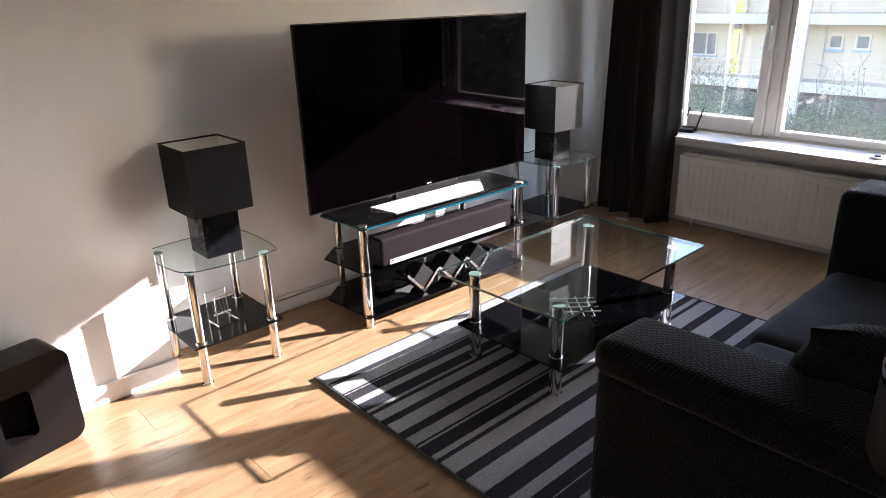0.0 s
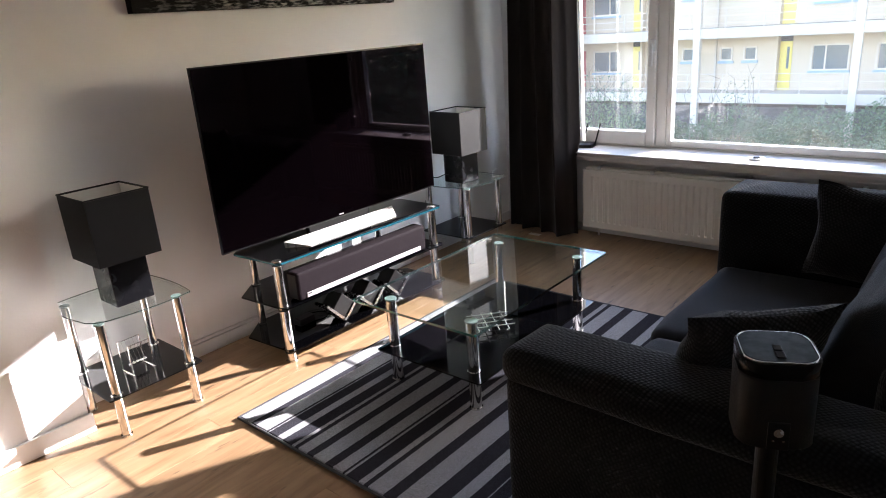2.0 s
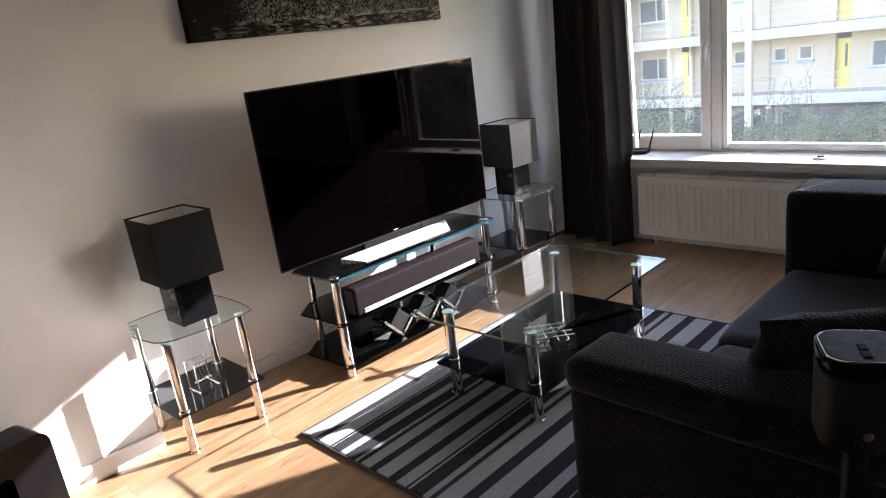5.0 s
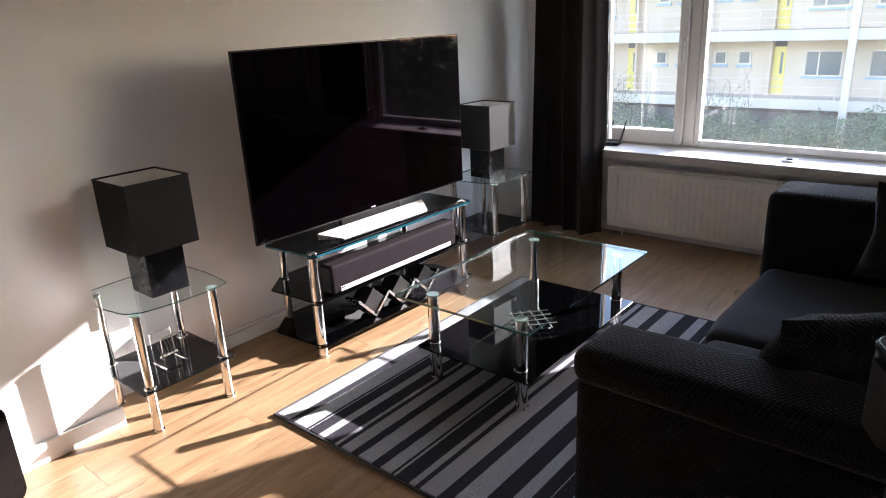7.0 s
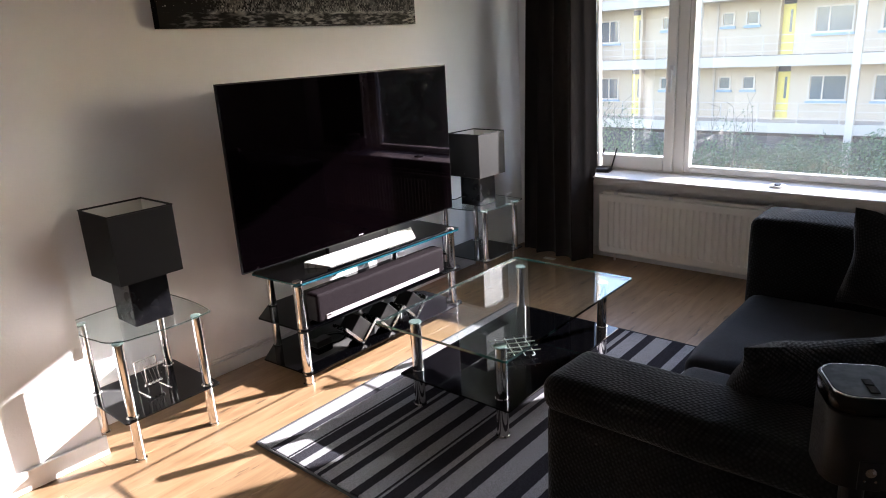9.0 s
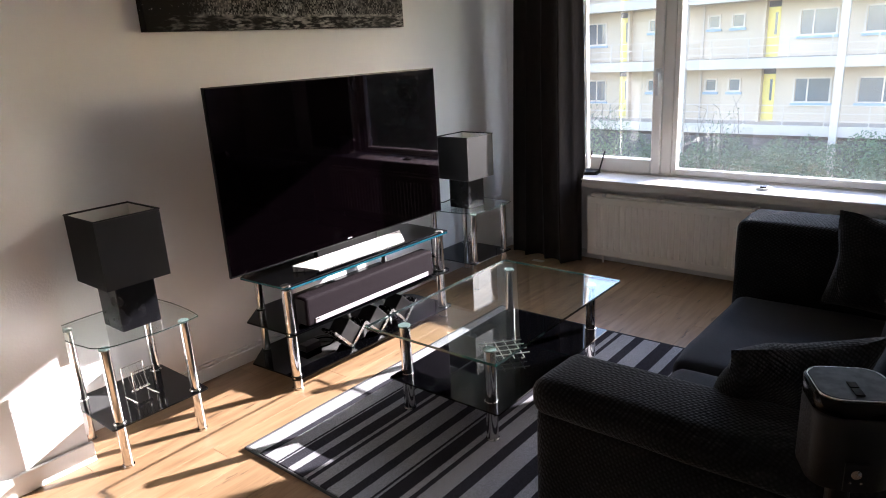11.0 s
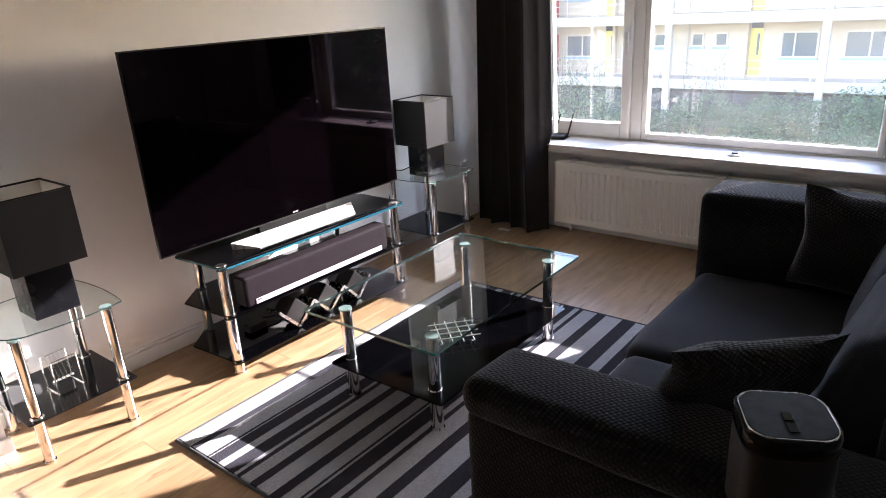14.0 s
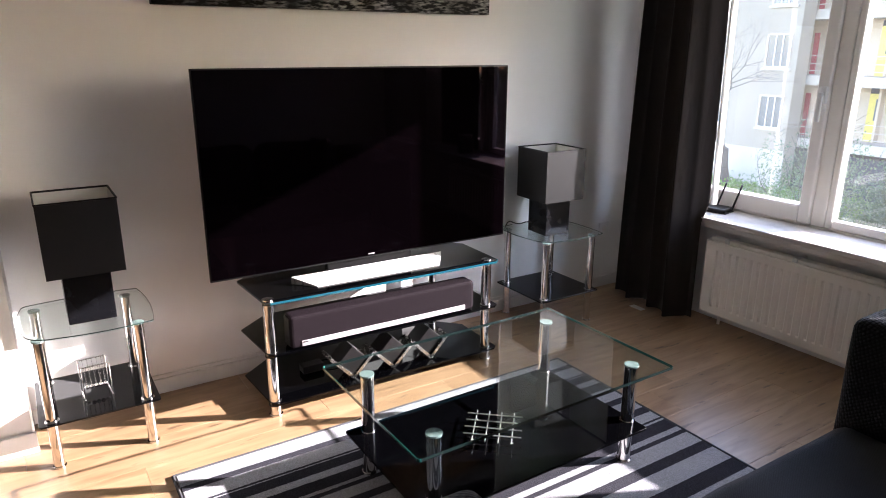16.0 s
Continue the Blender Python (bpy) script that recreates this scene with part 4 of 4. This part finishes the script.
def trivet():
    t = empty("wire_trivet", "chrome wire grid trivet with small ball feet on the black shelf", "trivet", (2.505, 1.765, 0.179), 49)
    for k in range(4):
        c = (k - 1.5) * 0.045
        part("rod", rod((c, -0.1, 0.034), (c, 0.1, 0.034), 0.0023, 8), M_WIRE, t)
        part("rod", rod((-0.1, c, 0.028), (0.1, c, 0.028), 0.0023, 8), M_WIRE, t)
    for x in (-0.0675, 0.0675):
        for y in (-0.0675, 0.0675):
            part("ball_foot", sphere((x, y, 0.0075), 0.0075, seg=12), M_CHROME, t, smooth=True)
            part("post", rod((x, y, 0.01), (x, y, 0.034), 0.0025, 8), M_CHROME, t)
    return t


trivet()


def zigzag():
    z = empty("zigzag_rack", "brushed steel zigzag rack on the lowest shelf of the television stand", "rack", (2.54, 2.592, 0.0655), -0.9)
    pts = [(-0.30, 0.122), (-0.192, 0.008), (-0.09, 0.108), (0.008, 0.008), (0.11, 0.108), (0.205, 0.008), (0.30, 0.108)]
    for (xa, za), (xb, zb) in zip(pts, pts[1:]):
        bm = bmesh.new()
        v = Vector((xb - xa, zb - za)).normalized()
        nx, nz = -v.y * 0.007, v.x * 0.007
        lo = [bm.verts.new((x, 0.0, zz)) for x, zz in ((xa - nx, za - nz), (xb - nx, zb - nz), (xb + nx, zb + nz), (xa + nx, za + nz))]
        hi = [bm.verts.new((v_.co.x, 0.10, v_.co.z)) for v_ in lo]
        bm.faces.new(lo)
        bm.faces.new(hi[::-1])
        for i in range(4):
            bm.faces.new((lo[i], lo[(i + 1) % 4], hi[(i + 1) % 4], hi[i]))
        part("band", bm, M_STEEL, z)
    return z


zigzag()
for x in (2.348, 2.548, 2.745):
    b = part("storage_case", box((-0.049, -0.05, -0.049), (0.049, 0.05, 0.049), 0.003), M_PLASTIC)
    b.matrix_basis = pose(x, 2.652, 0.154, 0, 45, -0.9)
    tagged(b, "black square case resting in the fold of the zigzag rack", "case", group="cases in the rack")
d = empty("power_adapter", "small black power adapter with a loop of cable", "adapter", (2.22, 2.78, 0.0655))
part("body", box((-0.05, -0.03, 0.0), (0.05, 0.03, 0.035), 0.005), M_PLASTIC, d)
wire("cable", [(0.05, 0, 0.015), (0.12, -0.03, 0.006), (0.16, 0.03, 0.006), (0.10, 0.08, 0.006), (0.0, 0.06, 0.006)], 0.003, M_CABLE, d)


def router():
    r = empty("router", "flat black router with two black antennas on the sill", "router", (4.545, 2.425, 0.6), 12)
    part("case", box((-0.06, -0.075, 0.004), (0.06, 0.085, 0.026), 0.006), M_PLASTIC, r)
    part("plinth", box((-0.055, -0.08, 0.0), (0.055, 0.08, 0.004)), M_PLASTIC, r)
    for y, dx in ((-0.07, 0.0), (0.02, 0.0)):
        part("antenna", rod((0.05, y, 0.012), (0.065, y - 0.035, 0.155), 0.0055, 8), M_PLASTIC, r)
    return r


router()
p = empty("dish", "small white round dish with a black middle on the window sill", "dish", (4.495, 1.235, 0.6))
part("plate", cyl((0, 0), 0.042, 0.0, 0.012, 28, top=0.046, r=0.002), M_WHITEPL, p)
part("centre", cyl((-0.006, 0), 0.02, 0.012, 0.02, 20, r=0.002), M_PLASTIC, p)
o = empty("wall_socket", "white double wall socket low on the television wall", "socket", (4.30, 3.05, 0.39))
part("plate", box((-0.04, -0.012, -0.04), (0.04, 0.0, 0.04), 0.004), M_WHITEPL, o)
part("outlet", rod((0, -0.013, 0), (0, -0.011, 0), 0.02, 20), M_SILL, o)
c = empty("lamp_cable", "black lamp cable hanging behind the side table", "cable")
wire("cord", [(3.557, 2.86, 0.57), (3.53, 2.875, 0.572), (3.51, 2.90, 0.56), (3.515, 3.03, 0.53), (3.52, 3.045, 0.30), (3.52, 3.043, 0.10)], 0.003, M_CABLE, c)
r = empty("wire_ornament", "small chrome wire ornament on the black glass shelf", "ornament", (3.70, 2.86, 0.189), 30)
for q in (-0.03, 0.03):
    part("upright", rod((q, 0, 0), (q, 0, 0.12), 0.002, 8), M_CHROME, r)
for q in (0.03, 0.07, 0.11):
    part("rung", rod((-0.05, 0, q), (0.06, 0, q + 0.006), 0.002, 8), M_CHROME, r)


# ---- outside ----
GROUND = -4.7
tagged(part("ground", box((4.83, -150, GROUND - 0.2), (300, 200, GROUND)), M_GRASS), "lawn between the apartment blocks", "ground", kind="structure")


def far_window(parent, y0, y1, z0, z1, x, panes, sill=True):
    w = part("window", bars(y0, y1, z0, z1, 0.07, x - 0.05, x + 0.02, 0.0), M_RAIL, parent)
    n = len(panes)
    y = y0 + 0.07
    for i, f in enumerate(panes):
        wid = (y1 - y0 - 0.14) * f
        part("pane", box((x - 0.02, y, z0 + 0.07), (x - 0.01, y + wid - 0.03, z1 - 0.07)), M_OUTGLASS, w)
        y += wid
        if i < n - 1:
            part("bar", box((x - 0.05, y - 0.045, z0 + 0.07), (x, y + 0.015, z1 - 0.07)), M_RAIL, w)
    if sill:
        part("sill", box((x - 0.10, y0 - 0.05, z0 - 0.11), (x + 0.0, y1 + 0.05, z0 - 0.003)), M_BLUE, w, "blue window sill")
    return w


def gallery_block():
    b = empty("apartment_building", "cream apartment block with open galleries, white railings and yellow doors", "building")
    XW, XG, H = 32.3, 31.0, 2.73
    y0, y1 = -13.0, 18.2
    part("wall", box((XW, y0, GROUND), (XW + 9, y1, 6.6)), M_RENDER, b)
    part("roof", box((XG - 0.3, y0, 6.6), (XW + 9, y1, 6.9)), M_CONCRETE, b)
    mod = 6.2
    for lvl in range(4):
        f = -2.35 + H * lvl - 0.0
        g = part("gallery", box((XG, y0, f - 0.42), (XW, y1, f)), M_CONCRETE, b, "pale concrete gallery slab")
        if lvl == 3:
            continue
        bm = bmesh.new()
        for dz in (0.18, 0.48, 0.80):
            box((XG + 0.02, y0, f + dz), (XG + 0.055, y1, f + dz + 0.03), bm=bm)
        part("rail", bm, M_RAIL, g, "white railing bars")
        y = y0 + 0.2
        while y < y1:
            part("post", box((XG + 0.02, y, f), (XG + 0.05, y + 0.04, f + 0.82)), M_RAIL, g)
            y += 1.55
        for k in range(-3, 3):
            s = 5.45 + mod * k                      # a column stands here
            mir = k % 2
            def Y(a, c):
                return (s + a, s + c) if not mir else (s + mod - c, s + mod - a)
            if s + mod > y1 + 0.5 or s < y0:
                continue
            zb = f + 0.82
            ya, yb = Y(0.45, 1.9)
            far_window(b, ya, yb, zb - 0.02, zb + 1.05, XW, (0.64, 0.36) if not mir else (0.36, 0.64))
            ya, yb = Y(2.62, 3.10)
            dr = part("door", box((XW - 0.03, ya, f), (XW + 0.02, yb, f + 2.02)), M_YELLOW, b, "yellow front door")
            part("glazing", box((XW - 0.036, ya + 0.10, f + 0.9), (XW - 0.030, ya + 0.2, f + 1.8)), M_OUTGLASS, dr)
            part("fanlight", box((XW - 0.02, ya, f + 2.02), (XW - 0.005, yb, f + 2.26)), M_DARK, dr)
            ya, yb = Y(3.12, 3.22)
            part("pier", box((XW - 0.35, min(ya, yb), f), (XW, max(ya, yb), f + H - 0.42)), M_RENDER, b)
            for a in (4.02, 5.05):
                ya, yb = Y(a, a + 0.58)
                far_window(b, ya, yb, zb + 0.45, zb + 1.05, XW, (1.0,))
            ya, yb = Y(5.75, 5.82)
            part("drainpipe", box((XW - 0.09, ya, f), (XW - 0.02, yb, f + H - 0.42)), M_CONCRETE, b)
    for k in range(-2, 3):
        s = 5.45 + mod * k
        if y0 < s < y1:
            part("column", box((XG - 0.06, s - 0.14, GROUND), (XG + 0.22, s + 0.14, 6.6)), M_RAIL, b, "white column")
    part("plinth", box((XG + 0.3, y0, GROUND), (XW, y1, -2.95)), M_DARK, b, "dark basement front")
    return b


gallery_block()


def plain_block():
    b = empty("apartment_building", "grey-cream rendered apartment wing with three-light windows and red doors", "building")
    X = 30.0
    part("wall", box((X, 17.35, GROUND), (X + 0.9, 46, 8.0), bm=box((X + 0.9, 18.25, GROUND), (X + 11, 46, 8.0))), M_GREYRENDER, b)
    part("roof", box((X - 0.3, 17.0, 8.0), (X + 11, 46, 8.3)), M_CONCRETE, b)
    for lvl in range(3):
        z = -1.95 + 2.62 * lvl
        for y in (17.68, 20.6, 23.6, 26.8):
            far_window(b, y, y + 1.15, z, z + 1.45, X, (0.33, 0.33, 0.34), False)
            w = part("ledge", box((X - 0.08, y - 0.1, z - 0.1), (X, y + 1.25, z - 0.003)), M_CONCRETE, b)
        part("red_door", box((X + 2.22, 17.80, z - 0.40), (X + 2.28, 18.02, z + 1.5)), M_RED, b, "red painted door")
    part("plinth", box((X - 0.04, 17.3, GROUND), (X - 0.003, 46, -2.9)), M_CONCRETE, b)
    return b


plain_block()


def leaf_mass(name, label, centre, size, count, leaf, mat, seed, ragged=0.35):
    """A shrub mass of many small leaves with an uneven outline."""
    rnd = random.Random(seed)
    verts, faces = [], []
    for _ in range(count):
        while True:
            p = Vector((rnd.uniform(-1, 1), rnd.uniform(-1, 1), rnd.uniform(0, 1)))
            lim = 0.62 + ragged * noise.noise((p.x * size[0] * 0.9 + seed, p.y * size[1] * 0.9, seed))
            if p.z < lim * (1 - 0.45 * abs(p.x) ** 3):
                break
        q = Vector((centre[0] + p.x * size[0], centre[1] + p.y * size[1], GROUND + p.z * size[2]))
        d = Vector((rnd.gauss(0, 1), rnd.gauss(0, 1), rnd.gauss(0, 1))).normalized()
        e = d.cross(Vector((rnd.gauss(0, 1), rnd.gauss(0, 1), rnd.gauss(0, 1)))).normalized()
        s = leaf * rnd.uniform(0.6, 1.4)
        k = len(verts)
        verts += [q - d * s, q + e * s * 0.5, q + d * s, q - e * s * 0.5]
        faces.append((k, k + 1, k + 2, k + 3))
    me = bpy.data.meshes.new(name)
    me.from_pydata(verts, [], faces)
    me.materials.append(mat)
    return tagged(new(name, me), label, "shrub", kind="stuff")


leaf_mass("hedge", "dense green hedge in front of the apartment block", (26.5, 5.5, 0), (2.2, 3.6, 3.6), 30000, 0.05, M_LEAF, 3)
leaf_mass("hedge", "dense green hedge in front of the apartment block", (26.0, 0.0, 0), (2.0, 3.6, 3.8), 26000, 0.05, M_LEAF, 9)
leaf_mass("hedge", "green hedge in front of the apartment block", (26.5, 10.6, 0), (1.6, 1.3, 3.0), 10000, 0.05, M_LEAF, 5)
leaf_mass("shrub", "loose pale shrub on the lawn", (23.0, 12.3, 0), (1.5, 1.8, 4.4), 9000, 0.04, M_LEAF2, 7, 0.5)
# the -y hedge is never in view; added to give the screen a dark reflection
leaf_mass("reflection_hedge", "unseen tall dark hedge added to darken the television's reflection", (21.0, -14.0, 0), (3.0, 9.0, 8.5), 22000, 0.22, M_LEAF, 12)
leaf_mass("long_grass", "tall bright grass on the lawn", (24.0, 17.0, 0), (4.0, 4.5, 1.6), 26000, 0.07, material("long grass", (0.15, 0.26, 0.05), 0.9, vary=0.3, grain=2), 8, 0.4)


def shoots(name, label, centre, spread, height, count, seed):
    """Thin bare shoots with a few small leaves."""
    rnd = random.Random(seed)
    s = empty(name, label, "shrub", (*centre, GROUND))
    bm = bmesh.new()
    verts, faces = [], []
    for _ in range(count):
        a = Vector((rnd.uniform(-0.3, 0.3), rnd.uniform(-0.3, 0.3), 0))
        top = Vector((rnd.uniform(-spread, spread), rnd.uniform(-spread, spread), height * rnd.uniform(0.6, 1)))
        lean = Vector((rnd.gauss(0, 0.28), rnd.gauss(0, 0.28), 0))
        pts = [a.lerp(top, f) + lean * math.sin(math.pi * f) + Vector((rnd.gauss(0, 0.06), rnd.gauss(0, 0.06), 0)) for f in (0, 0.2, 0.4, 0.6, 0.8, 1)]
        for i in range(5):
            rod(pts[i], pts[i + 1], 0.016 - 0.0025 * i, 4, bm)
            side = pts[i + 1] + Vector((rnd.gauss(0, 0.3), rnd.gauss(0, 0.3), rnd.uniform(0.15, 0.5)))
            rod(pts[i + 1], side, 0.006, 3, bm)
        for _ in range(26):
            f = rnd.uniform(0.35, 1)
            q = a.lerp(top, f) + lean * math.sin(math.pi * f) + Vector((rnd.gauss(0, 0.2), rnd.gauss(0, 0.2), rnd.gauss(0, 0.12)))
            d = Vector((rnd.gauss(0, 1), rnd.gauss(0, 1), rnd.gauss(0, 1))).normalized() * 0.04
            e = d.orthogonal() * 0.6
            k = len(verts)
            verts += [q - d, q + e, q + d, q - e]
            faces.append((k, k + 1, k + 2, k + 3))
    part("stems", bm, M_BARK, s)
    me = bpy.data.meshes.new("leaves")
    me.from_pydata(verts, [], faces)
    me.materials.append(M_LEAF)
    lv = new("leaves", me)
    lv.parent = s
    return s


shoots("bare_shrub", "thin bare shrub with few leaves", (24.5, 8.2), 1.7, 4.0, 16, 2)
shoots("bare_shrub", "thin bare shrub with few leaves", (22.5, 11.6), 1.6, 4.4, 30, 4)


def bare_tree(at, height, seed):
    rnd = random.Random(seed)
    t = empty("bare_tree", "leafless tree with a forked trunk on the lawn", "tree", (*at, GROUND))
    trunk, twigs = bmesh.new(), bmesh.new()

    def grow(p, d, length, r, depth):
        q = p
        for _ in range(3 if depth < 3 else 1):
            d = (d + Vector((rnd.gauss(0, 0.12), rnd.gauss(0, 0.12), rnd.gauss(0.02, 0.05)))).normalized()
            n = q + d * (length / 3 if depth < 3 else length)
            rod(q, n, r, 8 if depth < 2 else 3, trunk if depth < 2 else twigs)
            q, r = n, r * 0.93
        if depth >= 7:
            return
        for _ in range(2 if depth < 1 else 3):
            nd = (d + Vector((rnd.gauss(0, 0.5), rnd.gauss(0, 0.5), rnd.gauss(0.0, 0.3)))).normalized()
            grow(q, nd, length * rnd.uniform(0.6, 0.88), r * 0.56, depth + 1)
    grow(Vector((0, 0, 0)), Vector((0.02, 0.05, 1)).normalized(), height * 0.24, 0.20, 0)
    part("trunk", trunk, M_BARK, t)
    part("twigs", twigs, M_BARK, t)
    return t


bare_tree((26.0, 17.3), 10.0, 5)

# ---- floor boards, last ----
floor = tagged(part("floor", box((WEST_X - 0.2, BACK_Y - 0.2, -0.2), (WIN_X + 0.35, WALL_Y + 0.2, -0.010)), M_UNDER), "oak laminate floor laid along the television wall", "floor", kind="structure")
PW, PL = 0.194, 1.29


def board_mesh(length):
    bm = box((0, 0, -0.009), (length - 0.0008, PW - 0.0008, 0.0))
    es = [e for e in bm.edges if e.verts[0].co.z > -0.001 and e.verts[1].co.z > -0.001]
    bmesh.ops.bevel(bm, geom=es, offset=0.0007, segments=1, affect="EDGES")
    me = bpy.data.meshes.new("plank")
    bm.to_mesh(me)
    bm.free()
    me.materials.append(M_FLOOR)
    return me


boards = {}


def board(length):
    key = round(length, 3)
    if key not in boards:
        boards[key] = board_mesh(length)
    return boards[key]


y, row = BACK_Y, 0
while y < WALL_Y:
    x = WEST_X - [0.1, 0.52, 1.02, 0.28][row % 4]
    while x < WIN_X:
        x0, x1 = max(x, WEST_X), min(x + PL, WIN_X)
        b = new("plank", board(x1 - x0))
        b.matrix_basis = pose(x0, y, 0)
        b.parent = floor
        x += PL
    y += PW
    row += 1
